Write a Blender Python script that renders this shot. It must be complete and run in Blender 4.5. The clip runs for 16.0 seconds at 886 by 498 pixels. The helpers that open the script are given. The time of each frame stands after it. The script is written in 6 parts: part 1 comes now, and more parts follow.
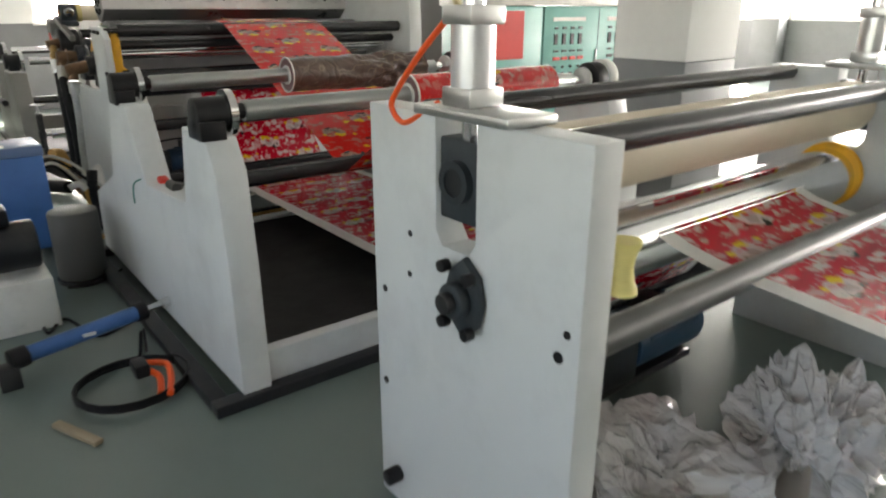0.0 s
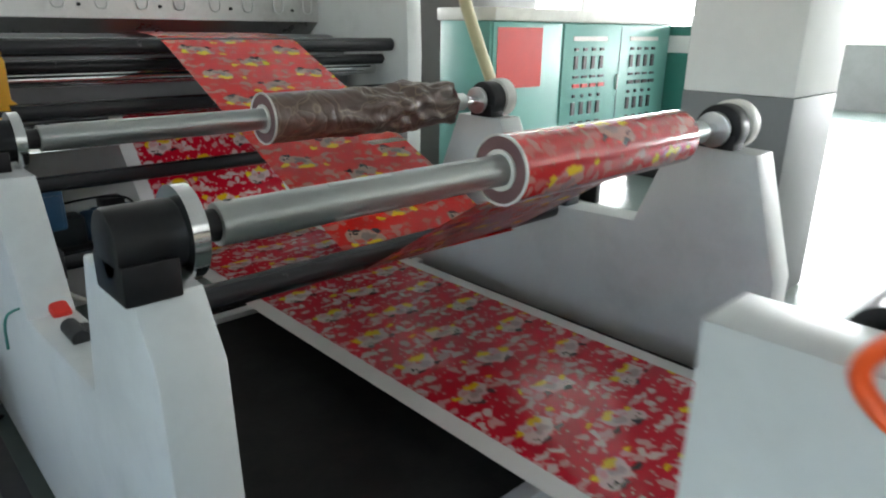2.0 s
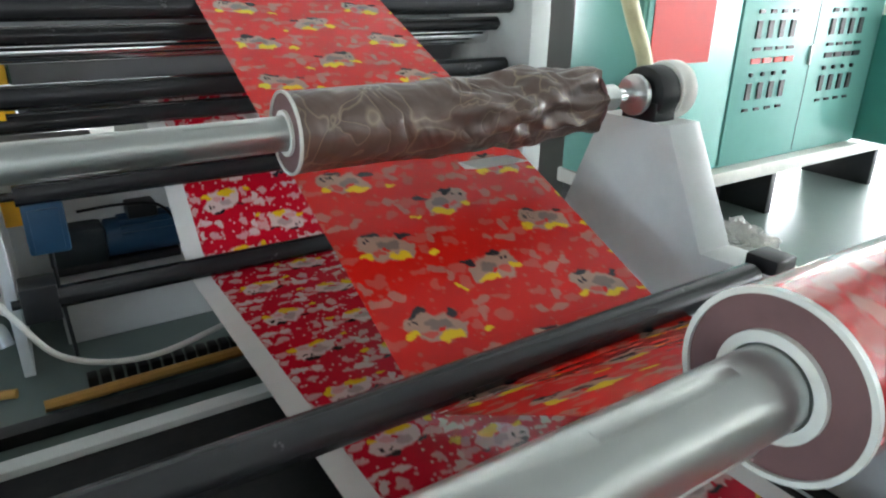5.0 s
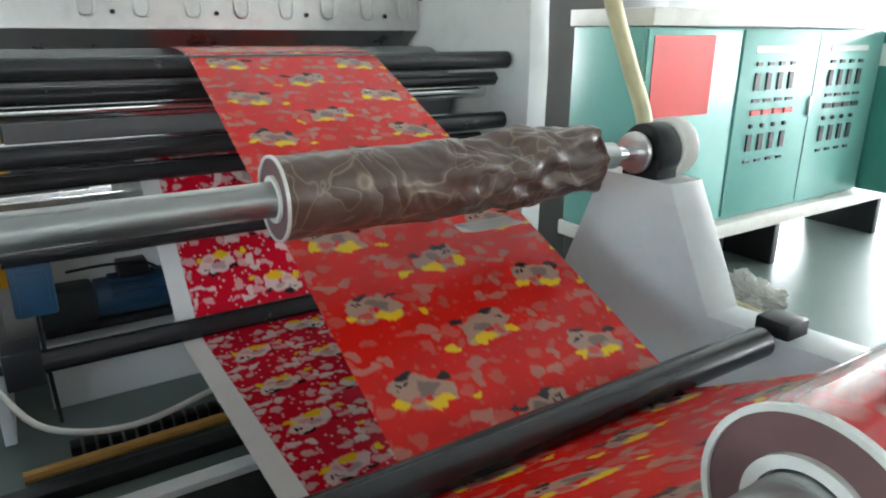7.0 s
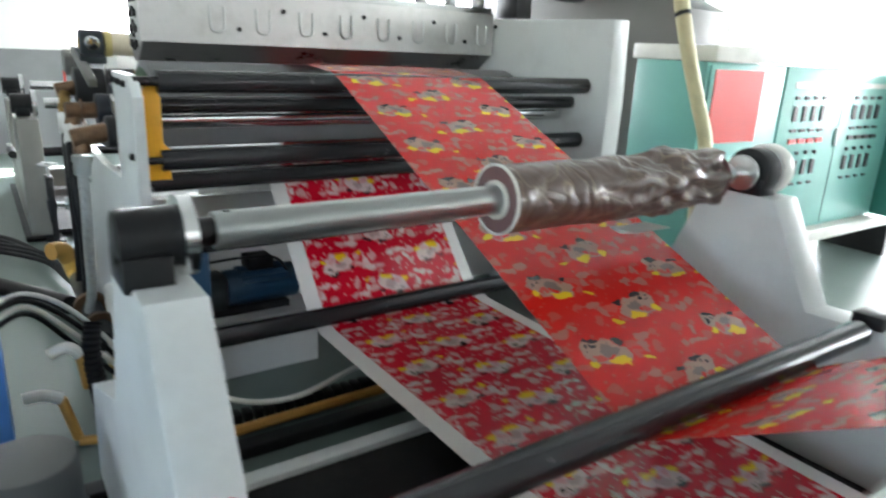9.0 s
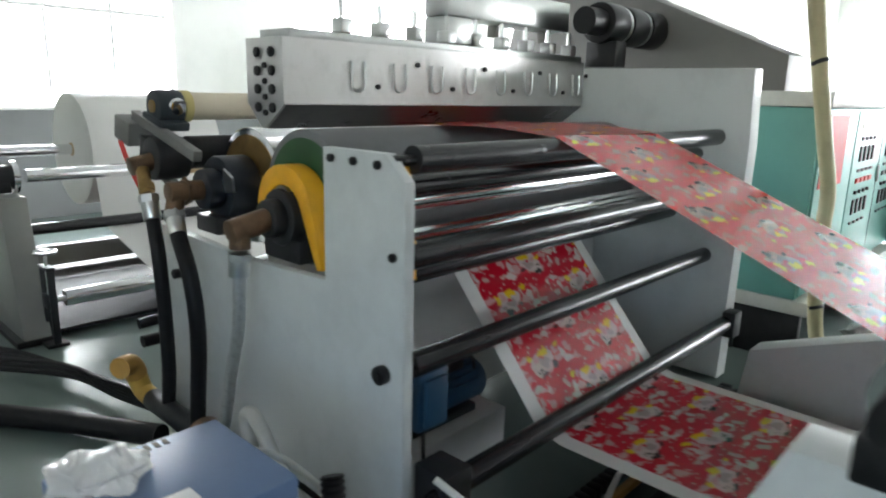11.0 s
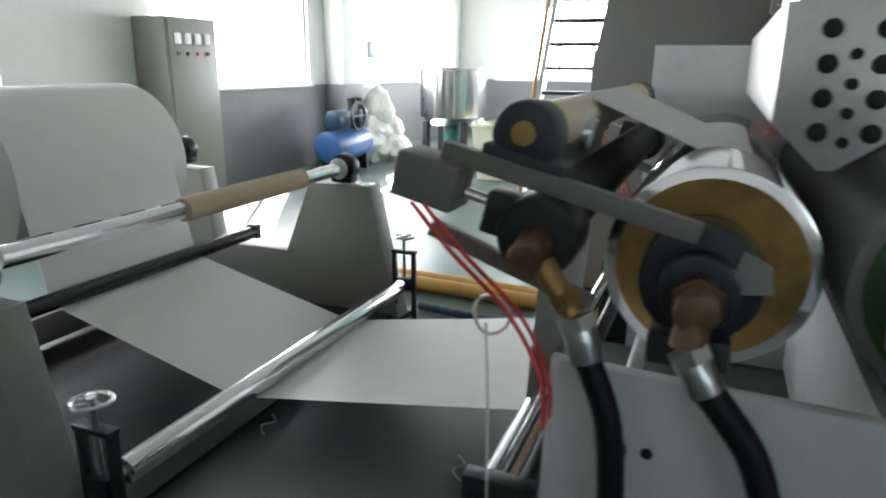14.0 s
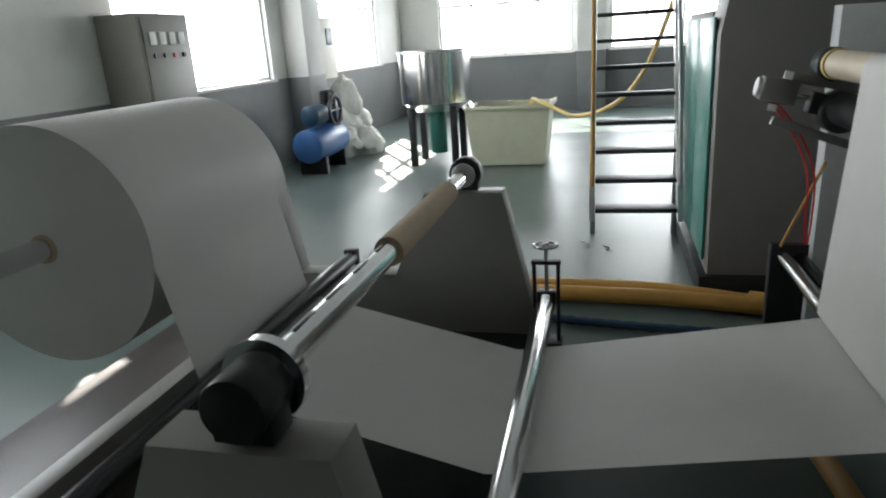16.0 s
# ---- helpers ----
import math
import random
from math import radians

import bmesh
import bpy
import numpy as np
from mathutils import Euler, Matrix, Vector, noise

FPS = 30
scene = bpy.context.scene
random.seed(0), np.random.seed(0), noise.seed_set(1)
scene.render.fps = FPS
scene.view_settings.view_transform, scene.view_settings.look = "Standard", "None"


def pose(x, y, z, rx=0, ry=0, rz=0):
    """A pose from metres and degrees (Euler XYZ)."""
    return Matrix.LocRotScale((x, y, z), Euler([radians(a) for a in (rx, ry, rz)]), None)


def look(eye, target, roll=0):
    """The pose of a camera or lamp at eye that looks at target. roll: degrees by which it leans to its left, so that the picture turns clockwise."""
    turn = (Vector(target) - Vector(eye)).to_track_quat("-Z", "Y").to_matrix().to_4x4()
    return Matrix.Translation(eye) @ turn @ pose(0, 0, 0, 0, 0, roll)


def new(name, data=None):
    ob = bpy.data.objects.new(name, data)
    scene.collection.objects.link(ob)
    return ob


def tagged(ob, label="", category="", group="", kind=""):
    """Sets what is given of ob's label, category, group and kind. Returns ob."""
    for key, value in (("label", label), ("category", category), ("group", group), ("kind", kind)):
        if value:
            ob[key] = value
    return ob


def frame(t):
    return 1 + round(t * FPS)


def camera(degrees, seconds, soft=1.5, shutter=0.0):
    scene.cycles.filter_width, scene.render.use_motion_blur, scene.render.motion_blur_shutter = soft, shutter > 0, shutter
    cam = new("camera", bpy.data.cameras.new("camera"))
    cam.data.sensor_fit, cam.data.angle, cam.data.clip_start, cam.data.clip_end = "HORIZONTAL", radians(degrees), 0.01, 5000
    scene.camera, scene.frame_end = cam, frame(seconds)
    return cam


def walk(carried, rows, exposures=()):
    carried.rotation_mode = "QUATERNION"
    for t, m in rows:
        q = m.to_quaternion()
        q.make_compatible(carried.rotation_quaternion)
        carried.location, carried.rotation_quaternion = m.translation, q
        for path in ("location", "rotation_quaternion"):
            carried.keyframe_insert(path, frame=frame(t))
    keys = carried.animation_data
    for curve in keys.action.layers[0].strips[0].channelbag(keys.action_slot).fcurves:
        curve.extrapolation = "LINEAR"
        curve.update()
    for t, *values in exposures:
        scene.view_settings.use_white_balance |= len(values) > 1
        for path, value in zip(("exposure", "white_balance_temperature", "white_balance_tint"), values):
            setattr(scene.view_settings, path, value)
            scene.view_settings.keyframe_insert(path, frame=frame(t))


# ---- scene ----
cam = camera(67.3, 16.0, soft=2.0, shutter=0.4)
EXPOSURES = [(0.0, 4.40, 7500, 16), (0.6, 4.20, 7200, 14), (1.0, 4.15, 6900, 12), (2.0, 4.45, 6600, 10), (3.5, 4.90, 6500, 10), (5.0, 4.95, 6400, 10), (9.2, 4.95, 6400, 10), (11.3, 4.20, 6500, 10), (12.5, 3.85, 6500, 10), (13.5, 3.65, 6500, 10), (14.5, 3.25, 6400, 10), (16.0, 2.40, 6500, 10)]
PATH = [
    (0, (-0.093, 0.054, 1.483), (1.066, 1.536, 0.805), -0.0),
    (0.5, (0.028, 0.419, 1.468), (1.246, 1.877, 0.844), 2.5),
    (0.7, (0.068, 0.565, 1.479), (1.289, 2.014, 0.84), 2.4),
    (1, (0.166, 0.786, 1.465), (1.322, 2.304, 0.868), 0.5),
    (1.5, (0.297, 1.081, 1.472), (1.465, 2.579, 0.847), 1.5),
    (2, (0.381, 1.388, 1.468), (1.683, 2.767, 0.834), 0.9),
    (2.5, (0.529, 1.663, 1.461), (1.738, 3.098, 0.769), -0.3),
    (3, (0.681, 1.88, 1.46), (1.878, 3.311, 0.739), -0.4),
    (3.5, (0.834, 2.039, 1.454), (2.139, 3.363, 0.714), -2.1),
    (4, (0.925, 2.121, 1.47), (2.107, 3.538, 0.698), -1.3),
    (4.5, (1.032, 2.151, 1.453), (2.069, 3.68, 0.686), -0.1),
    (5, (1.093, 2.231, 1.46), (2.11, 3.78, 0.709), 0.8),
    (5.2, (1.115, 2.246, 1.466), (2.18, 3.766, 0.721), 1.3),
    (7.3, (1.152, 2.293, 1.483), (2.186, 3.89, 0.866), 0.3),
    (7.5, (1.132, 2.273, 1.47), (2.271, 3.765, 0.779), 0.0),
    (8, (1.03, 2.16, 1.429), (2.252, 3.544, 0.66), -1.1),
    (8.5, (0.799, 2.154, 1.475), (1.969, 3.589, 0.718), 1.8),
    (9, (0.493, 2.332, 1.511), (1.597, 3.898, 0.936), 2.7),
    (9.2, (0.411, 2.412, 1.522), (1.523, 3.981, 0.972), 3.3),
    (11.3, (-0.441, 3.858, 1.541), (1.052, 5.104, 1.074), 0.7),
    (11.5, (-0.518, 4.027, 1.542), (1.024, 5.192, 1.028), 0.9),
    (12, (-0.538, 4.476, 1.544), (1.067, 5.565, 1.057), -0.0),
    (12.5, (-0.469, 4.909, 1.547), (1.258, 5.766, 1.018), 1.6),
    (13, (-0.483, 5.38, 1.567), (1.309, 6.045, 0.976), 0.5),
    (13.4, (-0.428, 5.748, 1.576), (1.355, 6.495, 1.063), -1.2),
    (13.5, (-0.452, 5.826, 1.595), (1.306, 6.624, 1.073), -1.0),
    (14, (-0.457, 6.198, 1.601), (1.328, 6.926, 1.068), 0.5),
    (14.5, (-0.46, 6.644, 1.593), (1.319, 7.341, 1.003), 0.1),
    (15, (-0.408, 7.06, 1.636), (1.317, 7.894, 1.064), -1.8),
    (15.2, (-0.438, 7.169, 1.671), (1.34, 7.9, 1.121), -0.5),
    (15.5, (-0.416, 7.389, 1.656), (1.414, 7.93, 1.056), -2.0),
    (16, (-0.33, 7.628, 1.661), (1.522, 8.093, 1.067), -3.7),
]
walk(cam, [(t, look(e, g, r)) for t, e, g, r in PATH], EXPOSURES)

# ---- light and exposure ----
world = bpy.data.worlds.new("world")
scene.world = world
world.use_nodes = True
wn = world.node_tree.nodes
sky = wn.new("ShaderNodeTexSky")
sky.sky_type = 'NISHITA'
sky.sun_disc = False
sky.sun_elevation, sky.sun_rotation = radians(32), radians(60)
world.node_tree.links.new(sky.outputs[0], wn["Background"].inputs[0])
wn["Background"].inputs[1].default_value = 0.05


def sun_lamp():
    d = bpy.data.lights.new("sun", 'SUN')
    d.energy, d.angle, d.color = 5.0, radians(0.6), (1.0, 0.95, 0.87)
    ob = new("sun", d)
    ob.matrix_basis = look((20, 20, 25), (20 - 0.86, 20 - 0.50, 25 - 0.62))
    return ob


sun_lamp()
ROOM_X0, ROOM_X1, ROOM_Y0, ROOM_Y1, ROOM_H = -5.0, 15.5, -6.0, 12.3, 4.6
# window heads are out of view; HEAD is set low to narrow the sun streak
SILL, HEAD = 1.28, 2.95


def window_lamp(x, y, z, w, h, rz, energy):
    d = bpy.data.lights.new("window_light", 'AREA')
    d.shape, d.size, d.size_y, d.energy, d.color = 'RECTANGLE', w, h, energy, (0.93, 0.97, 1.0)
    ob = new("window_light", d)
    ob.matrix_basis = pose(x, y, z, 90, 0, rz)
    return ob


WIN_Y1 = [(1.6, 3.8), (5.65, 8.85), (10.73, 13.8)]      # along the north wall
WIN_X1 = [(-4.6, -2.0), (-1.2, 1.8), (2.6, 4.9), (5.2, 7.5), (8.3, 11.36)]      # along the east wall
WIN_X0_UNSEEN = [(-4.5, -1.5), (-0.3, 2.7)]                  # along the west wall; unseen, added to light the faces turned west
for a, b in WIN_Y1:
    window_lamp((a + b) / 2, ROOM_Y1 + 0.2, (SILL + HEAD) / 2, b - a, HEAD - SILL, 180, 17)
for a, b in WIN_X1:
    window_lamp(ROOM_X1 + 0.2, (a + b) / 2, (SILL + HEAD) / 2, b - a, HEAD - SILL, 90, 23)
# weak fill lamps for the added west openings
for a, b in WIN_X0_UNSEEN:
    window_lamp(ROOM_X0 - 0.2, (a + b) / 2, (SILL + HEAD) / 2, b - a, HEAD - SILL, -90, 1.2)


# ---- materials ----
def material(name, rough=0.5, metal=0.0, color=(0.5, 0.5, 0.5), spec=0.5):
    m = bpy.data.materials.new(name)
    m.use_nodes = True
    b = m.node_tree.nodes["Principled BSDF"]
    b.inputs["Roughness"].default_value = rough
    b.inputs["Metallic"].default_value = metal
    b.inputs["Base Color"].default_value = (*color, 1)
    b.inputs["Specular IOR Level"].default_value = spec
    return m


def nodes_of(m):
    t = m.node_tree
    return t, t.nodes["Principled BSDF"], t.nodes.new, t.links.new


def ramp(n, stops):
    r = n("ShaderNodeValToRGB")
    e = r.color_ramp.elements
    while len(e) < len(stops):
        e.new(0.5)
    for el, (p, c) in zip(e, stops):
        el.position, el.color = p, (*c, 1)
    return r


def worn(name, color, rough=0.5, metal=0.0, dirt=0.25, scale=3.0, bump=0.15, dark=None, fine=60.0, spec=0.5, vary=0.12):
    """A painted or plain surface with stains at a large scale and grain at a small one."""
    m = material(name, rough, metal, color, spec)
    t, b, n, link = nodes_of(m)
    co = n("ShaderNodeTexCoord")
    big, small = n("ShaderNodeTexNoise"), n("ShaderNodeTexNoise")
    big.inputs["Scale"].default_value, big.inputs["Detail"].default_value, big.inputs["Roughness"].default_value = scale, 6, 0.65
    small.inputs["Scale"].default_value, small.inputs["Detail"].default_value = fine, 4
    link(co.outputs["Object"], big.inputs["Vector"])
    link(co.outputs["Object"], small.inputs["Vector"])
    dark = dark or tuple(c * 0.55 for c in color)
    r = ramp(n, [(0.30, dark), (0.52, color), (1.0, tuple(min(1, c * 1.06) for c in color))])
    link(big.outputs["Fac"], r.inputs["Fac"])
    mix = n("ShaderNodeMix")
    mix.data_type = 'RGBA'
    mix.inputs[0].default_value = dirt
    mix.inputs[6].default_value = (*color, 1)
    link(r.outputs["Color"], mix.inputs[7])
    link(mix.outputs[2], b.inputs["Base Color"])
    mr = n("ShaderNodeMapRange")
    mr.inputs["To Min"].default_value, mr.inputs["To Max"].default_value = max(0.03, rough - vary), min(1, rough + vary)
    link(big.outputs["Fac"], mr.inputs["Value"])
    link(mr.outputs[0], b.inputs["Roughness"])
    bp = n("ShaderNodeBump")
    bp.inputs["Strength"].default_value, bp.inputs["Distance"].default_value = bump, 0.002
    link(small.outputs["Fac"], bp.inputs["Height"])
    link(bp.outputs[0], b.inputs["Normal"])
    return m


PAINT = worn("grey_white_paint", (0.60, 0.62, 0.61), 0.42, dirt=0.35, scale=2.2, bump=0.06)
PAINT2 = worn("warm_grey_paint", (0.24, 0.235, 0.215), 0.45, dirt=0.3, scale=1.8, bump=0.06)
PAINT3 = worn("extruder_grey_paint", (0.17, 0.165, 0.155), 0.5, dirt=0.3, scale=1.5, bump=0.08)
BLACK = worn("black_plastic", (0.008, 0.008, 0.009), 0.42, dirt=0.4, scale=8, bump=0.1, dark=(0.02, 0.02, 0.02), spec=0.35)
BLACK_STEEL = worn("black_steel", (0.014, 0.015, 0.017), 0.45, metal=0.0, dirt=0.5, scale=5, bump=0.2, dark=(0.035, 0.032, 0.03), spec=0.4)
DECK = worn("black_deck_plate", (0.010, 0.010, 0.011), 0.6, dirt=0.6, scale=2.5, bump=0.3, dark=(0.03, 0.03, 0.03), spec=0.2)
CHROME = worn("chrome", (0.78, 0.79, 0.80), 0.15, metal=1.0, dirt=0.3, scale=6, bump=0.03, dark=(0.6, 0.6, 0.6), vary=0.03)
STEEL = worn("brushed_steel", (0.56, 0.57, 0.56), 0.30, metal=1.0, dirt=0.25, scale=9, bump=0.15, dark=(0.40, 0.40, 0.40), vary=0.05)
SHAFT_STEEL = worn("worn_shaft_steel", (0.44, 0.46, 0.45), 0.32, metal=0.95, dirt=0.35, scale=5, bump=0.10, dark=(0.36, 0.37, 0.36), fine=150, vary=0.05)
CAST = worn("cast_iron_blue_grey", (0.025, 0.033, 0.038), 0.5, dirt=0.5, scale=14, bump=0.4)
ROLLER = worn("dark_anodised_roller", (0.045, 0.045, 0.048), 0.26, metal=0.6, dirt=0.3, scale=12, bump=0.05, dark=(0.035, 0.035, 0.035), vary=0.04)
RUBBER = worn("black_rubber", (0.007, 0.007, 0.008), 0.5, dirt=0.5, scale=9, bump=0.25, dark=(0.014, 0.012, 0.011), spec=0.25)
CREAM = worn("cream_rubber", (0.66, 0.58, 0.44), 0.5, dirt=0.3, scale=3, bump=0.08, dark=(0.45, 0.38, 0.27))
YELLOW = worn("yellow_paint", (0.85, 0.42, 0.015), 0.4, dirt=0.35, scale=6, bump=0.08, dark=(0.45, 0.22, 0.02))
GREEN = worn("green_end_paint", (0.022, 0.085, 0.028), 0.5, dirt=0.5, scale=6, bump=0.1)
BRASS = worn("oily_brass", (0.42, 0.27, 0.10), 0.35, metal=0.85, dirt=0.8, scale=4, bump=0.15, dark=(0.14, 0.09, 0.04))
COPPER = worn("bronze_union", (0.20, 0.12, 0.07), 0.42, metal=0.6, dirt=0.7, scale=16, bump=0.3, dark=(0.07, 0.045, 0.03))
TEAL = worn("teal_cabinet_paint", (0.17, 0.42, 0.37), 0.4, dirt=0.2, scale=2, bump=0.05)
TEAL_DARK = worn("deep_teal_panel", (0.04, 0.20, 0.16), 0.35, dirt=0.3, scale=2, bump=0.05)
BLUE = worn("blue_paint", (0.045, 0.14, 0.36), 0.4, dirt=0.35, scale=4, bump=0.08)
NAVY = worn("dark_blue_motor_paint", (0.012, 0.05, 0.10), 0.42, dirt=0.5, scale=7, bump=0.15)
RED_PAPER = worn("red_paper_sheet", (0.62, 0.045, 0.035), 0.6, dirt=0.25, scale=4, bump=0.1)
RED = worn("red_plastic", (0.65, 0.03, 0.02), 0.4, dirt=0.2, scale=10)
ORANGE = worn("orange_air_tube", (0.85, 0.10, 0.015), 0.35, dirt=0.1, scale=10)
WHITE_PAINT = worn("white_wall_paint", (0.74, 0.74, 0.72), 0.7, dirt=0.25, scale=0.8, bump=0.12)
DADO = worn("grey_dado_paint", (0.20, 0.205, 0.21), 0.55, dirt=0.4, scale=0.9, bump=0.12)
# unseen ceiling, its grey chosen to cut the bounced light
CEIL = worn("ceiling_grey_white", (0.45, 0.45, 0.44), 0.8, dirt=0.2, scale=0.6)
ALU = worn("window_aluminium", (0.62, 0.62, 0.60), 0.45, metal=0.3, dirt=0.3, scale=8)
PIPE_YELLOW = worn("ochre_pipe", (0.50, 0.27, 0.06), 0.5, dirt=0.4, scale=5, bump=0.1)
HOSE_CREAM = worn("cream_cable_sleeve", (0.55, 0.50, 0.30), 0.5, dirt=0.35, scale=7)
PAPER_CORE = worn("brown_cardboard", (0.45, 0.34, 0.22), 0.7, dirt=0.3, scale=6, bump=0.15)
SACK = worn("white_woven_sack", (0.62, 0.62, 0.58), 0.7, dirt=0.4, scale=7, bump=0.4)
BIN_PLASTIC = worn("cream_bin_plastic", (0.66, 0.66, 0.50), 0.5, dirt=0.2, scale=3)
TAN = worn("tan_card", (0.30, 0.24, 0.16), 0.7, dirt=0.4, scale=5)
OFFWHITE = worn("offwhite_plastic", (0.66, 0.65, 0.60), 0.45, dirt=0.3, scale=9)
LABEL = worn("white_label", (0.75, 0.75, 0.73), 0.5, dirt=0.1, scale=12)


def floor_material():
    m = worn("green_grey_epoxy_floor", (0.125, 0.165, 0.150), 0.36, dirt=0.35, scale=1.1, bump=0.08, dark=(0.075, 0.10, 0.092), fine=25)
    return m


def paper_material():
    m = worn("white_kraft_paper", (0.62, 0.61, 0.59), 0.55, dirt=0.35, scale=1.6, bump=0.05, dark=(0.50, 0.49, 0.47))
    return m


def print_material(name, base, pale, dark_pale, wide, tall, size, alpha=1.0, rough=0.25, coat=0.5, snow=1.0, house=0.65):
    """Printed gift-wrap film: staggered rows of pale figures with yellow scarves and black hats, small houses and snow specks between."""
    m = material(name, rough, 0.0, base)
    t, b, n, link = nodes_of(m)
    uv = n("ShaderNodeUVMap")
    uv.uv_map = "UVMap"

    def calc(op, *args):
        k = n("ShaderNodeMath")
        k.operation = op
        for i, a in enumerate(args):
            if isinstance(a, (int, float)):
                k.inputs[i].default_value = a
            else:
                link(a, k.inputs[i])
        return k.outputs[0]

    warp = n("ShaderNodeTexNoise")
    warp.inputs["Scale"].default_value, warp.inputs["Detail"].default_value = 30 / size, 4
    link(uv.outputs[0], warp.inputs["Vector"])
    bent = n("ShaderNodeVectorMath")
    bent.operation = 'MULTIPLY_ADD'
    link(warp.outputs["Color"], bent.inputs[0])
    bent.inputs[1].default_value = (0.055 * size, 0.055 * size, 0)
    link(uv.outputs[0], bent.inputs[2])
    plain = n("ShaderNodeSeparateXYZ")
    link(uv.outputs[0], plain.inputs[0])
    off = n("ShaderNodeSeparateXYZ")
    link(bent.outputs[0], off.inputs[0])
    # position within one cell of the staggered repeat, in metres
    row = calc('FLOOR', calc('DIVIDE', plain.outputs[1], tall))
    odd = calc('PINGPONG', row, 1.0)
    du = calc('MULTIPLY', calc('SUBTRACT', calc('FRACT', calc('ADD', calc('DIVIDE', plain.outputs[0], wide), calc('MULTIPLY', odd, 0.5))), 0.5), wide)
    dv = calc('MULTIPLY', calc('SUBTRACT', calc('FRACT', calc('DIVIDE', plain.outputs[1], tall)), 0.5), tall)
    flip = calc('SUBTRACT', 1.0, calc('MULTIPLY', odd, 2.0))
    du = calc('MULTIPLY', du, flip)
    du = calc('ADD', du, calc('SUBTRACT', calc('SUBTRACT', off.outputs[0], plain.outputs[0]), 0.0275 * size))
    dv = calc('ADD', dv, calc('SUBTRACT', calc('SUBTRACT', off.outputs[1], plain.outputs[1]), 0.0275 * size))
    cell = n("ShaderNodeCombineXYZ")
    link(du, cell.inputs[0])
    link(dv, cell.inputs[1])

    def over(under, fac, color):
        mx = n("ShaderNodeMix")
        mx.data_type = 'RGBA'
        link(fac, mx.inputs[0])
        if isinstance(under, tuple):
            mx.inputs[6].default_value = (*under, 1)
        else:
            link(under, mx.inputs[6])
        mx.inputs[7].default_value = (*color, 1)
        return mx.outputs[2]

    def oval(cx, cy, rx, ry):
        k = n("ShaderNodeVectorMath")
        k.operation = 'MULTIPLY_ADD'
        link(cell.outputs[0], k.inputs[0])
        k.inputs[1].default_value = (1 / (rx * size), 1 / (ry * size), 0)
        k.inputs[2].default_value = (-cx / rx, -cy / ry, 0)
        d = n("ShaderNodeVectorMath")
        d.operation = 'LENGTH'
        link(k.outputs[0], d.inputs[0])
        r = n("ShaderNodeMapRange")
        r.inputs["From Min"].default_value, r.inputs["From Max"].default_value = 1.08, 0.92
        link(d.outputs["Value"], r.inputs["Value"])
        return r.outputs[0]

    def specks(scale, near, far):
        v = n("ShaderNodeTexVoronoi")
        v.voronoi_dimensions = '2D'
        v.inputs["Scale"].default_value = scale / size
        link(uv.outputs[0], v.inputs["Vector"])
        r = n("ShaderNodeMapRange")
        r.inputs["From Min"].default_value, r.inputs["From Max"].default_value = far, near
        link(v.outputs["Distance"], r.inputs["Value"])
        return r.outputs[0]

    pink = tuple((1 - house) * a + house * c for a, c in zip(base, pale))
    light = tuple(max(0.0, 0.65 - house) * a + min(1.0, 0.35 + house) * c for a, c in zip(base, pale))
    yellow, ink = (0.66, 0.42, 0.012), (0.02, 0.016, 0.02)
    col = over(base, specks(26, 0.07, 0.11), tuple((1 - snow) * a + snow * c for a, c in zip(base, pale)))
    col = over(col, specks(17, 0.07, 0.10), pink)
    for cx, cy, rx, ry, c in ((0.088, 0.012, 0.024, 0.013, pink), (0.080, -0.020, 0.011, 0.014, pink), (-0.086, -0.018, 0.020, 0.012, pink), (-0.094, 0.028, 0.012, 0.010, pink),
                              (0.098, -0.034, 0.012, 0.007, yellow), (0.128, 0.030, 0.024, 0.012, light), (0.150, -0.016, 0.014, 0.018, pink), (-0.130, -0.030, 0.026, 0.011, light), (-0.150, 0.022, 0.017, 0.014, pink),
                              (0.114, 0.002, 0.011, 0.018, light), (-0.112, 0.008, 0.011, 0.016, light), (0.170, 0.030, 0.016, 0.009, pink), (-0.172, -0.022, 0.014, 0.012, light), (0.0, 0.0, 0.048, 0.036, pale), (-0.034, 0.018, 0.026, 0.024, pale), (0.044, -0.010, 0.018, 0.026, pale),
                              (0.012, 0.006, 0.022, 0.016, dark_pale), (-0.020, -0.012, 0.014, 0.010, pink), (0.022, -0.028, 0.028, 0.012, yellow), (-0.050, -0.014, 0.014, 0.011, yellow),
                              (-0.018, 0.040, 0.020, 0.008, ink), (0.054, 0.024, 0.015, 0.007, ink), (-0.040, 0.020, 0.005, 0.005, ink), (-0.026, 0.022, 0.004, 0.005, ink), (0.004, -0.010, 0.008, 0.006, base)):
        col = over(col, oval(cx, cy, rx, ry), c)
    link(col, b.inputs["Base Color"])
    b.inputs["Specular IOR Level"].default_value = 0.12
    b.inputs["Coat Weight"].default_value = coat
    b.inputs["Coat Roughness"].default_value = 0.10
    if alpha < 1:
        tr = n("ShaderNodeBsdfTransparent")
        tr.inputs[0].default_value = (1.0, 0.55, 0.5, 1)
        ms = n("ShaderNodeMixShader")
        ms.inputs[0].default_value = alpha
        link(tr.outputs[0], ms.inputs[1])
        link(b.outputs[0], ms.inputs[2])
        link(ms.outputs[0], t.nodes["Material Output"].inputs["Surface"])
    rip = n("ShaderNodeTexNoise")
    rip.inputs["Scale"].default_value = 7
    link(uv.outputs[0], rip.inputs["Vector"])
    bp = n("ShaderNodeBump")
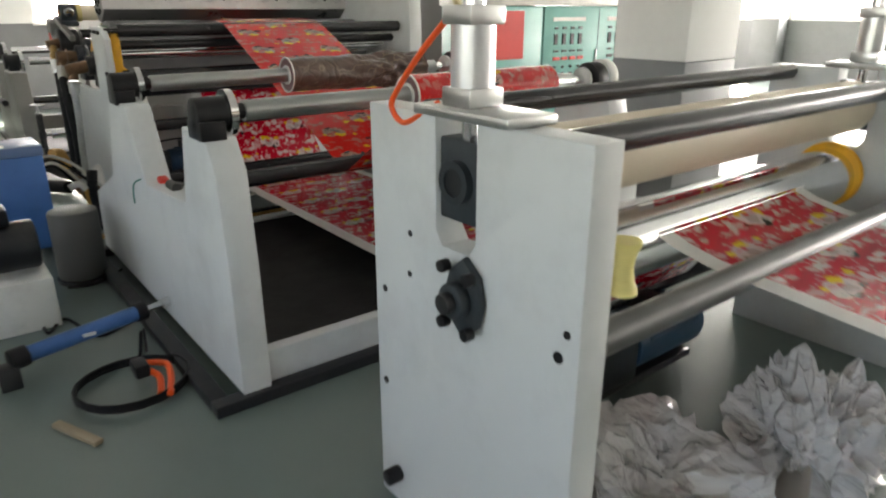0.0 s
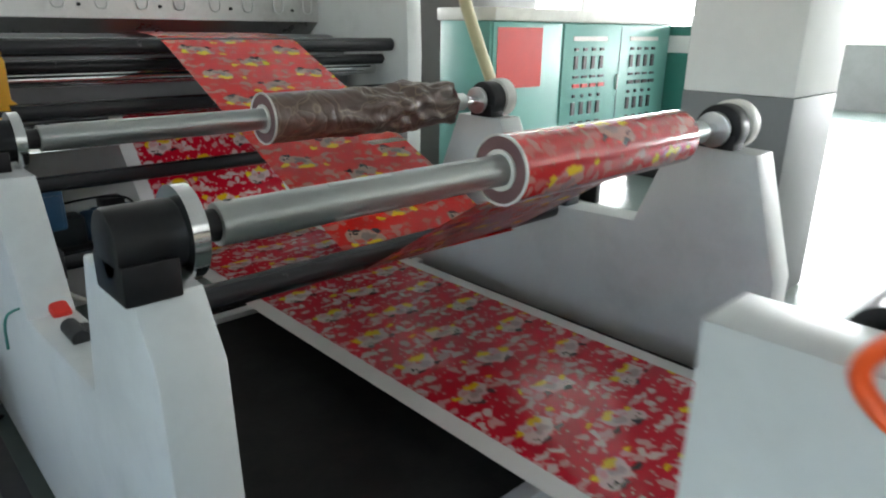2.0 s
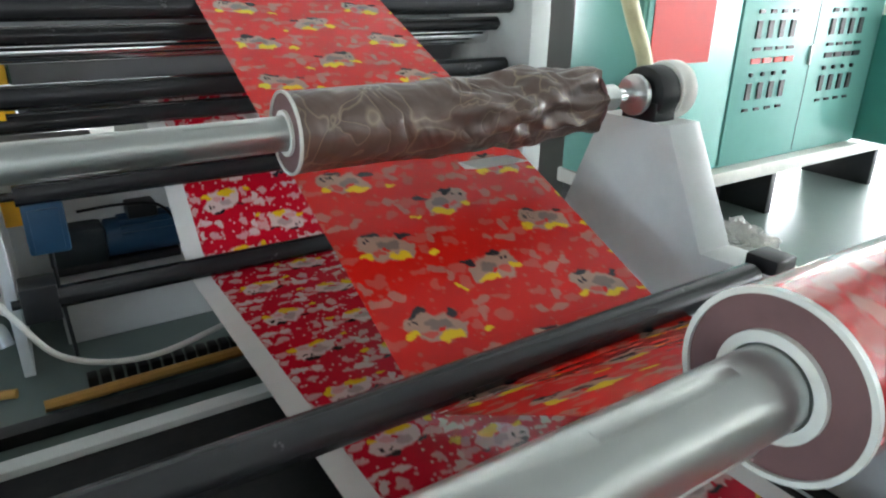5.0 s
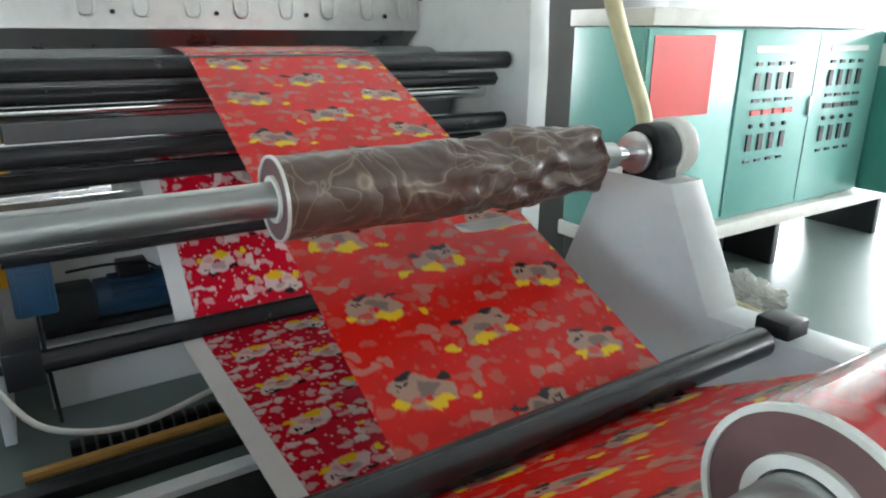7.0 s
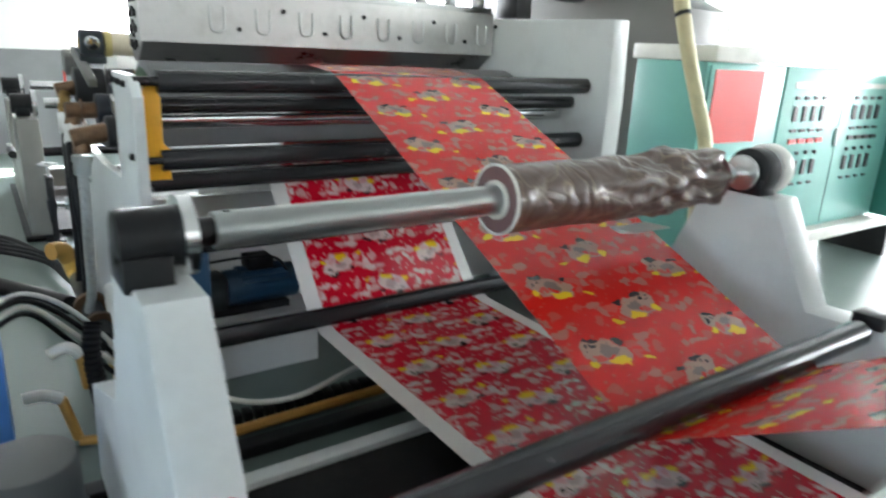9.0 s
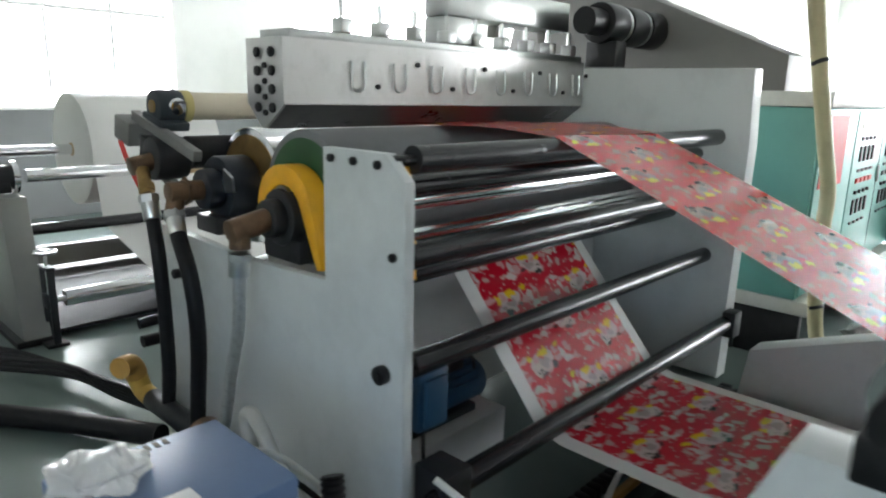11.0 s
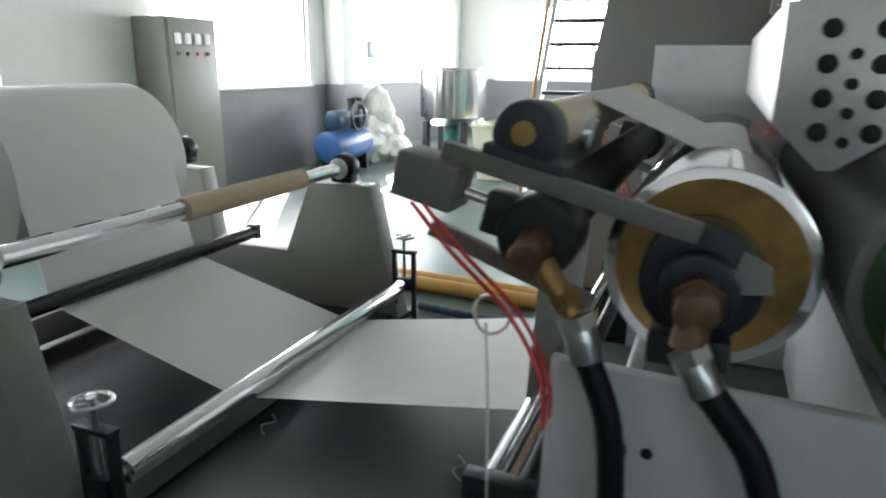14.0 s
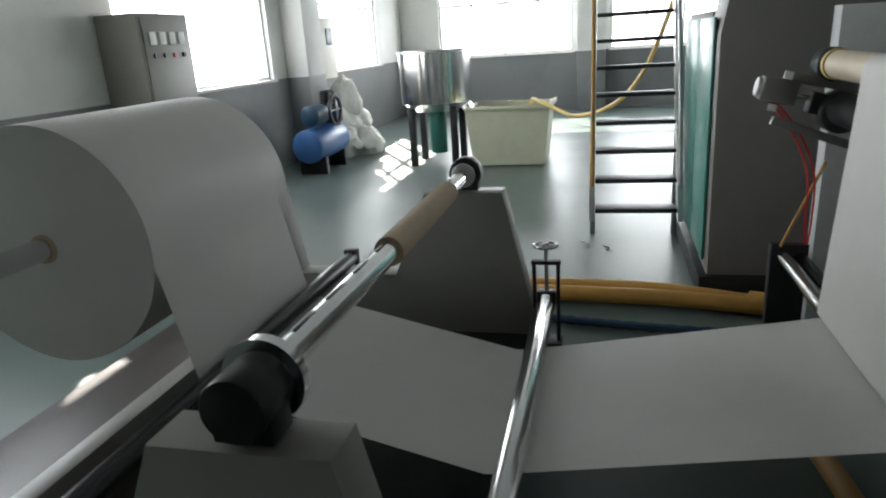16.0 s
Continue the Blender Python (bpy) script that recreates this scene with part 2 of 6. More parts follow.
    bp.inputs["Strength"].default_value, bp.inputs["Distance"].default_value = 0.3, 0.006
    link(rip.outputs["Fac"], bp.inputs["Height"])
    link(bp.outputs[0], b.inputs["Normal"])
    return m


def wrinkled_film(name, color, crease, rough, stretch, turn, depth, clear=0.0):
    """Loose plastic film: long folds, with thin lines of the crease colour along the sharpest of them."""
    m = material(name, rough, 0.0, color)
    t, b, n, link = nodes_of(m)
    co = n("ShaderNodeTexCoord")

    def folds(scale, angle):
        mp = n("ShaderNodeMapping")
        mp.inputs["Rotation"].default_value = (0.4, angle * 0.6, angle)
        mp.inputs["Scale"].default_value = stretch
        link(co.outputs["Object"], mp.inputs["Vector"])
        z = n("ShaderNodeTexNoise")
        z.inputs["Scale"].default_value, z.inputs["Detail"].default_value, z.inputs["Distortion"].default_value = scale, 2.5, 0.8
        link(mp.outputs[0], z.inputs["Vector"])
        d = n("ShaderNodeMath")
        d.operation = 'SUBTRACT'
        link(z.outputs["Fac"], d.inputs[0])
        d.inputs[1].default_value = 0.5
        k = n("ShaderNodeMath")
        k.operation = 'ABSOLUTE'
        link(d.outputs[0], k.inputs[0])
        return k.outputs[0]

    one, two = folds(5.0, turn), folds(8.0, -turn * 1.4)
    both = n("ShaderNodeMath")
    both.operation = 'MINIMUM'
    link(one, both.inputs[0])
    link(two, both.inputs[1])
    r = ramp(n, [(0.0, crease), (0.005, tuple(0.6 * c + 0.4 * e for c, e in zip(color, crease))), (0.013, color)])
    link(both.outputs[0], r.inputs["Fac"])
    link(r.outputs["Color"], b.inputs["Base Color"])
    add = n("ShaderNodeMath")
    add.operation = 'ADD'
    link(one, add.inputs[0])
    link(two, add.inputs[1])
    bp = n("ShaderNodeBump")
    bp.inputs["Strength"].default_value, bp.inputs["Distance"].default_value = 0.9, depth
    link(add.outputs[0], bp.inputs["Height"])
    link(bp.outputs[0], b.inputs["Normal"])
    b.inputs["Coat Weight"].default_value = 0.25
    b.inputs["Coat Roughness"].default_value = 0.12
    if clear > 0:
        tr = n("ShaderNodeBsdfTransparent")
        ms = n("ShaderNodeMixShader")
        ms.inputs[0].default_value = 1 - clear
        link(tr.outputs[0], ms.inputs[1])
        link(b.outputs[0], ms.inputs[2])
        link(ms.outputs[0], t.nodes["Material Output"].inputs["Surface"])
    return m


FLOOR = floor_material()
PAPER = paper_material()
PRINT = print_material("printed_gift_film", (0.46, 0.004, 0.018), (0.56, 0.42, 0.40), (0.36, 0.27, 0.26), 0.51, 0.1375, 1.25)
PRINT_CLEAR = print_material("printed_clear_film", (0.52, 0.008, 0.004), (0.34, 0.20, 0.15), (0.17, 0.12, 0.10), 0.51, 0.1375, 1.25, alpha=0.97, coat=0.15, snow=0.15, house=0.3)
PRINT_ROLL = print_material("printed_film_wound", (0.48, 0.012, 0.012), (0.46, 0.22, 0.18), (0.30, 0.18, 0.16), 0.51, 0.1375, 1.25, rough=0.2, coat=0.9, snow=0.3, house=0.4)
ROLL_END = worn("wound_film_edge", (0.15, 0.075, 0.075), 0.5, dirt=0.4, scale=20)
BROWN_FILM = wrinkled_film("wrinkled_brown_film", (0.085, 0.052, 0.040), (0.22, 0.16, 0.11), 0.3, (0.8, 0.9, 0.9), 0.7, 0.03)
CLEAR_BAG = wrinkled_film("white_plastic_wrap", (0.78, 0.78, 0.77), (0.85, 0.85, 0.84), 0.22, (1.0, 0.6, 1.4), 1.1, 0.08, 0.3)


def glass_material():
    m = material("window_glass", 0.05, 0.0, (1, 1, 1))
    b = m.node_tree.nodes["Principled BSDF"]
    b.inputs["Transmission Weight"].default_value = 1.0
    b.inputs["IOR"].default_value = 1.02
    return m


GLASS = glass_material()


def glow_material():
    m = bpy.data.materials.new("bright_hazy_daylight")
    m.use_nodes = True
    b = m.node_tree.nodes["Principled BSDF"]
    b.inputs["Base Color"].default_value = (0.9, 0.9, 0.9, 1)
    b.inputs["Emission Color"].default_value = (0.95, 0.98, 1.0, 1)
    b.inputs["Emission Strength"].default_value = 0.85
    return m


HAZE = glow_material()


# ---- mesh helpers ----
def box(bm, x0, x1, y0, y1, z0, z1, bevel=0.0, turn=None):
    ret = bmesh.ops.create_cube(bm, size=1)
    vs = ret["verts"]
    bmesh.ops.scale(bm, vec=(x1 - x0, y1 - y0, z1 - z0), verts=vs)
    c = Vector(((x0 + x1) / 2, (y0 + y1) / 2, (z0 + z1) / 2))
    if turn is not None:
        bmesh.ops.transform(bm, matrix=turn, verts=vs)
    bmesh.ops.translate(bm, vec=c, verts=vs)
    if bevel > 0:
        es = list({e for v in vs for e in v.link_edges})
        bmesh.ops.bevel(bm, geom=es, offset=bevel, segments=2, affect='EDGES', profile=0.5)
    return bm


def cyl(bm, a, b, r, seg=24, r2=None, caps=True, bevel=0.0):
    a, b = Vector(a), Vector(b)
    d = b - a
    m = Matrix.Translation((a + b) / 2) @ d.to_track_quat('Z', 'Y').to_matrix().to_4x4()
    ret = bmesh.ops.create_cone(bm, cap_ends=caps, segments=seg, radius1=r, radius2=r if r2 is None else r2, depth=d.length, matrix=m)
    if bevel > 0 and caps:
        es = [e for e in {e for v in ret["verts"] for e in v.link_edges} if any(len(f.verts) > 4 for f in e.link_faces)]
        bmesh.ops.bevel(bm, geom=es, offset=bevel, segments=2, affect='EDGES', profile=0.5)
    return bm


def ring(bm, a, b, r_out, r_in, seg=32):
    """A thick washer from a to b."""
    a, b = Vector(a), Vector(b)
    q = (b - a).to_track_quat('Z', 'Y').to_matrix()
    loops = []
    for p, r in ((a, r_out), (b, r_out), (b, r_in), (a, r_in)):
        loops.append([bm.verts.new(p + q @ Vector((r * math.cos(2 * math.pi * i / seg), r * math.sin(2 * math.pi * i / seg), 0))) for i in range(seg)])
    for k in range(4):
        l0, l1 = loops[k], loops[(k + 1) % 4]
        for i in range(seg):
            j = (i + 1) % seg
            bm.faces.new((l0[i], l0[j], l1[j], l1[i]))
    return bm


def prism(bm, profile, lo, hi, axis='x', bevel=0.0):
    """Extrudes a closed outline: (y, z) along x, (x, z) along y, or (x, y) along z."""
    def at(p, k):
        return {'x': (k, p[0], p[1]), 'y': (p[0], k, p[1]), 'z': (p[0], p[1], k)}[axis]
    v0 = [bm.verts.new(at(p, lo)) for p in profile]
    v1 = [bm.verts.new(at(p, hi)) for p in profile]
    faces = [bm.faces.new(v0), bm.faces.new(list(reversed(v1)))]
    k = len(profile)
    for i in range(k):
        faces.append(bm.faces.new((v0[(i + 1) % k], v0[i], v1[i], v1[(i + 1) % k])))
    bmesh.ops.recalc_face_normals(bm, faces=faces)
    if bevel > 0:
        es = [e for e in {e for f in faces[:2] for e in f.edges}]
        bmesh.ops.bevel(bm, geom=es, offset=bevel, segments=2, affect='EDGES', profile=0.5)
    return bm


def smooth_path(pts, steps=6):
    pts = [Vector(p) for p in pts]
    out = []
    for i in range(len(pts) - 1):
        p0, p1, p2, p3 = pts[max(i - 1, 0)], pts[i], pts[i + 1], pts[min(i + 2, len(pts) - 1)]
        for k in range(steps):
            u = k / steps
            out.append(0.5 * ((2 * p1) + (p2 - p0) * u + (2 * p0 - 5 * p1 + 4 * p2 - p3) * u * u + (3 * p1 - p0 - 3 * p2 + p3) * u ** 3))
    out.append(pts[-1])
    return out


def tube(bm, pts, r, seg=10, steps=6, ribs=0.0):
    ps = smooth_path(pts, steps) if steps > 1 else [Vector(p) for p in pts]
    prev = None
    side = None
    for i, p in enumerate(ps):
        d = (ps[min(i + 1, len(ps) - 1)] - ps[max(i - 1, 0)]).normalized()
        if side is None:
            side = d.orthogonal().normalized()
        side = (side - d * side.dot(d)).normalized()
        up = d.cross(side)
        rr = r * (1 + (ribs if i % 2 else 0))
        cur = [bm.verts.new(p + rr * (math.cos(2 * math.pi * k / seg) * side + math.sin(2 * math.pi * k / seg) * up)) for k in range(seg)]
        if prev:
            for k in range(seg):
                bm.faces.new((prev[k], prev[(k + 1) % seg], cur[(k + 1) % seg], cur[k]))
        else:
            bm.faces.new(list(reversed(cur)))
        prev = cur
    bm.faces.new(prev)
    return bm


def finish(bm, name, mat, angle=35):
    bm.normal_update()
    bmesh.ops.recalc_face_normals(bm, faces=bm.faces)
    me = bpy.data.meshes.new(name)
    bm.to_mesh(me)
    bm.free()
    me.materials.append(mat)
    me.polygons.foreach_set("use_smooth", [True] * len(me.polygons))
    me.set_sharp_from_angle(angle=radians(angle))
    return me


def origin(ob):
    v = Vector((0, 0, 0))
    while ob is not None:
        v += ob.location
        ob = ob.parent
    return v


def part(name, bm, mat, parent, label=""):
    bmesh.ops.translate(bm, vec=-origin(parent), verts=bm.verts)
    ob = new(name, finish(bm, name, mat))
    ob.parent = parent
    return tagged(ob, label)


def thing(name, x, y, z, label, category, group="", kind=""):
    ob = new(name)
    ob.empty_display_size = 0.05
    ob.location = (x, y, z)
    return tagged(ob, label, category, group, kind)


def solid(name, bm, mat, label="", category="", group="", kind=""):
    """A thing of one mesh, with its origin at the middle of its base."""
    xs = [v.co for v in bm.verts]
    c = Vector((sum(v.x for v in xs) / len(xs), sum(v.y for v in xs) / len(xs), min(v.z for v in xs)))
    bmesh.ops.translate(bm, vec=-c, verts=bm.verts)
    ob = new(name, finish(bm, name, mat))
    ob.location = c
    return tagged(ob, label, category, group, kind)


B = bmesh.new


def web_mesh(bm, path, x0, x1, skew=0.0, cols=10, wave=0.0):
    """A band of film along a (y, z) path, with UVs in metres across and along."""
    uv = bm.loops.layers.uv.new("UVMap")
    pts = [Vector((0, y, z)) for y, z in path]
    dense, lens, s = [], [], 0.0
    for i in range(len(pts) - 1):
        seg = (pts[i + 1] - pts[i]).length
        k = max(1, int(seg / 0.06))
        for j in range(k):
            dense.append(pts[i].lerp(pts[i + 1], j / k))
            lens.append(s + seg * j / k)
        s += seg
    dense.append(pts[-1])
    lens.append(s)
    rows = []
    for i, (p, l) in enumerate(zip(dense, lens)):
        d = (dense[min(i + 1, len(dense) - 1)] - dense[max(i - 1, 0)]).normalized()
        nrm = Vector((0, -d.z, d.y))
        row = []
        for c in range(cols + 1):
            x = x0 + (x1 - x0) * c / cols + skew * l / s
            w = wave * noise.noise(Vector((x * 3.0, l * 1.3, 1.7)))
            row.append(bm.verts.new(Vector((x, p.y, p.z)) + nrm * w))
        rows.append(row)
    for i in range(len(rows) - 1):
        for c in range(cols):
            f = bm.faces.new((rows[i][c], rows[i][c + 1], rows[i + 1][c + 1], rows[i + 1][c]))
            for lp, (cc, ii) in zip(f.loops, ((c, i), (c + 1, i), (c + 1, i + 1), (c, i + 1))):
                lp[uv].uv = (x0 + (x1 - x0) * cc / cols, lens[ii])
    return bm


def arc(cy, cz, r, a0, a1, k=8):
    """Points round a roller in the (y, z) plane, angles in degrees from +y towards +z."""
    return [(cy + r * math.cos(radians(a0 + (a1 - a0) * i / k)), cz + r * math.sin(radians(a0 + (a1 - a0) * i / k))) for i in range(k + 1)]


# ---- structure ----
def ground():
    bm = B()
    box(bm, ROOM_X0 - 30, ROOM_X1 + 30, ROOM_Y0 - 30, ROOM_Y1 + 30, -0.2, 0.0)
    tagged(solid("floor", bm, FLOOR), "green-grey painted epoxy factory floor", "floor", kind="structure")
    bm = B()
    box(bm, ROOM_X0 - 0.3, ROOM_X1 + 0.3, ROOM_Y0 - 0.3, ROOM_Y1 + 0.3, ROOM_H, ROOM_H + 0.2)
    tagged(solid("ceiling", bm, CEIL), "plain grey factory ceiling, unseen, closing the room", "ceiling", kind="structure")


def wall_run(name, along, at, out, lo, hi, windows):
    """A wall with openings; along is 'x' or 'y', at the inner face, out +1 or -1 the way outdoors. Lower part is grey."""
    t = 0.24
    def slab(bm, a, b, z0, z1, d0=0.0, d1=t):
        p, q = sorted((at + out * d0, at + out * d1))
        if along == 'x':
            box(bm, a, b, p, q, z0, z1)
        else:
            box(bm, p, q, a, b, z0, z1)
    bm = B()
    edges = [lo] + [v for w in windows for v in w] + [hi]
    for i in range(0, len(edges), 2):
        slab(bm, edges[i], edges[i + 1], SILL, HEAD)
    slab(bm, lo, hi, HEAD, ROOM_H)
    wall = tagged(solid(name, bm, WHITE_PAINT), "white painted factory wall with window openings", "wall", kind="structure")
    bm = B()
    slab(bm, lo, hi, 0, SILL, -0.004)
    tagged(solid("dado_" + name, bm, DADO), "grey painted lower wall", "wall", kind="structure")
    for k, (a, b) in enumerate(windows):
        w = thing("window_" + name[5:] + "_%d" % (k + 1), *((((a + b) / 2, at, SILL)) if along == 'x' else (at, (a + b) / 2, SILL)),
                  "aluminium framed factory window, blown out by daylight", "window", kind="structure")
        bm = B()
        f = 0.05
        for p, q in ((a, a + f), (b - f, b)):
            slab(bm, p, q, SILL, HEAD, 0.06, 0.13)
        slab(bm, a + f, b - f, SILL, SILL + f, 0.06, 0.13)
        slab(bm, a + f, b - f, HEAD - f, HEAD, 0.06, 0.13)
        part("window_frame", bm, ALU, w)
        n = max(2, round((b - a) / 0.75))
        for i in range(1, n):
            x = a + (b - a) * i / n
            part("mullion", (slab(bm := B(), x - 0.022, x + 0.022, SILL + f, HEAD - f, 0.07, 0.12), bm)[1], ALU, w)
        part("transom", (slab(bm := B(), a + f, b - f, 2.38, 2.43, 0.072, 0.118), bm)[1], ALU, w)
        part("window_sill", (slab(bm := B(), a - 0.03, b + 0.03, SILL - 0.03, SILL + 0.004, -0.05, 0.06), bm)[1], WHITE_PAINT, w)


ground()
wall_run("wall_north", 'x', ROOM_Y1, 1, ROOM_X0, ROOM_X1, WIN_Y1)
wall_run("wall_east", 'y', ROOM_X1, 1, ROOM_Y0, ROOM_Y1, WIN_X1)
wall_run("wall_west", 'y', ROOM_X0, -1, ROOM_Y0, ROOM_Y1, WIN_X0_UNSEEN)
wall_run("wall_south", 'x', ROOM_Y0, -1, ROOM_X0, ROOM_X1, [])


def backdrop():
    for k, (x0, x1, y0, y1) in enumerate(((ROOM_X0 - 6, ROOM_X1 + 8.2, ROOM_Y1 + 8, ROOM_Y1 + 8.2), (ROOM_X1 + 8, ROOM_X1 + 8.2, ROOM_Y0 - 6, ROOM_Y1 + 7.9))):
        bm = B()
        box(bm, x0, x1, y0, y1, 0, 7.0)
        tagged(solid("backdrop_%d" % (k + 1), bm, HAZE), "bright hazy daylight outside the windows", "backdrop", kind="structure")


backdrop()


def pillar(name, x0, x1, y0, y1, line):
    bm = B()
    box(bm, x0, x1, y0, y1, line, ROOM_H, 0.01)
    p = tagged(solid(name, bm, WHITE_PAINT), "white painted square concrete pillar", "pillar", kind="structure")
    bm = B()
    box(bm, x0 - 0.003, x1 + 0.003, y0 - 0.003, y1 + 0.003, 0, line, 0.01)
    tagged(solid("dado_" + name, bm, DADO), "dark grey painted pillar base", "pillar", kind="structure")


pillar("pillar_1", 4.0, 4.62, 2.67, 3.27, 1.15)
pillar("pillar_2", 9.3, 9.95, ROOM_Y1 - 0.35, ROOM_Y1 - 0.005, SILL)
pillar("pillar_3", ROOM_X1 - 0.4, ROOM_X1 - 0.01, 7.6, 8.2, SILL)

NX0, NX1 = 0.69, 0.81      # near side panels of the rewinder
FX0, FX1 = 2.79, 2.94      # far side panels


# ---- rewinder ----
def chuck(parent, x_in, y, z, side, big=1.0):
    """A safety chuck with its foot; side -1 is the operator's, with a big chrome collar, +1 the far one, a dark disc with a small flange."""
    s = side
    if s < 0:
        part("chuck_housing", cyl(B(), (x_in - 0.018, y, z), (x_in - 0.135 * big, y, z), 0.062 * big, 28, bevel=0.008), BLACK, parent, "black safety chuck housing")
        part("collar", ring(B(), (x_in + 0.008, y, z), (x_in - 0.02 * big, y, z), 0.083 * big, 0.03, 48), CHROME, parent, "polished chrome handwheel collar")
    else:
        part("chuck_housing", cyl(B(), (x_in + 0.045, y, z), (x_in + 0.13, y, z), 0.088, 32, bevel=0.008), BLACK, parent, "black safety chuck housing")
        part("flange", cyl(B(), (x_in, y, z), (x_in + 0.022, y, z), 0.064, 32, bevel=0.004), STEEL, parent, "dull steel flange")
        part("hub", cyl(B(), (x_in + 0.02, y, z), (x_in + 0.05, y, z), 0.034, 20), BLACK, parent)
    a, b = sorted((x_in + s * 0.04, x_in + s * 0.135))
    part("chuck_foot", box(B(), a, b, y - 0.07, y + 0.07, z - 0.09, z - 0.02, 0.006), BLACK, parent)


PANEL = [(2.33, 0.05), (2.34, 0.55), (2.365, 0.93), (2.435, 1.045), (2.68, 1.06), (2.76, 0.74), (3.34, 0.70), (3.53, 1.05), (3.84, 1.05), (4.02, 0.62), (4.55, 0.42), (4.60, 0.05)]

PANEL_FAR = [(2.20, 0.05), (2.20, 0.60), (2.335, 1.05), (2.66, 1.06), (2.79, 0.715), (3.38, 0.69), (3.56, 1.05), (3.84, 1.05), (4.02, 0.62), (4.55, 0.42), (4.60, 0.05)]


def rewinder():
    t = thing("rewinder", 1.85, 3.4, 0, "grey-white steel rewinding stand with two chuck towers each side", "winding stand")
    part("near_side_panel", prism(B(), PANEL, NX0, NX1, bevel=0.006), PAINT, t)
    part("far_side_panel", prism(B(), PANEL_FAR, FX0, FX1, bevel=0.006), PAINT, t)
    part("front_cross_panel", box(B(), NX1, FX0, 2.36, 2.42, 0.05, 0.19, 0.004), PAINT, t)
    part("rear_cross_panel", box(B(), NX1, FX0, 4.10, 4.16, 0.05, 0.19, 0.004), PAINT, t)
    part("deck_plate", box(B(), NX1, FX0, 2.42, 4.10, 0.14, 0.165), DECK, t, "black dusty deck plate")
    for y in (2.30, 4.5):
        part("foot_rail", box(B(), 0.57, 3.01, y, y + 0.07, 0.0, 0.05, 0.004), BLACK_STEEL, t)
    for x in (0.57, 2.94):
        part("foot_rail", box(B(), x, x + 0.07, 2.37, 4.5, 0.0, 0.05, 0.004), BLACK_STEEL, t)
    for y, z in ((2.493, 1.127), (3.69, 1.129)):
        chuck(t, 0.812, y, z, -1)
        chuck(t, 2.755, y, z, 1)
        cap = cyl(B(), (2.89, y, z + 0.005), (2.96, y, z + 0.005), 0.094, 32, bevel=0.01)
        part("end_cap", cap, OFFWHITE, t)
    # valve with a red lever in the notch of the near panel
    bm = B()
    cyl(bm, (0.76, 3.10, 0.69), (0.76, 3.10, 0.745), 0.028, 16)
    cyl(bm, (0.75, 3.06, 0.73), (0.75, 3.16, 0.73), 0.022, 16)
    part("valve_body", bm, BLACK_STEEL, t)
    bm = B()
    box(bm, 0.745, 0.795, 3.30, 3.42, 0.70, 0.73, 0.012, Matrix.Rotation(radians(10), 4, 'X'))
    part("valve_lever", bm, RED, t, "red plastic valve lever")
    bm = B()
    tube(bm, [(0.75, 3.40, 0.715), (0.66, 3.42, 0.70), (0.645, 3.42, 0.60)], 0.004, 6)
    part("valve_cord", bm, TEAL_DARK, t)
    # guide rollers of the stand
    bm = B()
    cyl(bm, (0.83, 3.192, 0.690), (2.76, 3.192, 0.690), 0.042, 28)
    cyl(bm, (0.74, 3.192, 0.690), (2.84, 3.192, 0.690), 0.016, 12)
    part("guide_roller", bm, ROLLER, t, "dark guide roller under the film")
    bm = B()
    box(bm, 2.80, 2.90, 3.14, 3.24, 0.69, 0.745, 0.008)
    part("roller_bearing", bm, BLACK, t)
    return t


rewinder()


def air_shaft(y, z, label):
    s = thing("air_shaft", 1.8, y, z, label, "winding shaft", "air shafts")
    bm = B()
    cyl(bm, (0.865, y, z), (2.67, y, z), 0.040, 32, bevel=0.004)
    part("tube", bm, SHAFT_STEEL, s)
    bm = B()
    cyl(bm, (0.82, y, z), (0.865, y, z), 0.030, 20)
    part("journal", bm, BLACK, s)
    bm = B()
    cyl(bm, (2.67, y, z), (2.755, y, z), 0.024, 20)
    part("end_journal", bm, CHROME, s)
    bm = B()
    cyl(bm, (0.895, y, z + 0.036), (0.895, y, z + 0.0415), 0.008, 12)
    part("air_valve", bm, BLACK, s)
    for a in range(3):
        ang = radians(25 + a * 120)
        for k in range(5):
            x = 1.10 + k * 0.29
            bm = B()
            box(bm, x, x + 0.16, -0.006, 0.006, 0.034, 0.0412, 0.002)
            bmesh.ops.rotate(bm, cent=(x, 0, 0), matrix=Matrix.Rotation(ang, 3, 'X'), verts=bm.verts)
            bmesh.ops.translate(bm, vec=(0, y, z), verts=bm.verts)
            part("expanding_key", bm, SHAFT_STEEL, s)
    return s


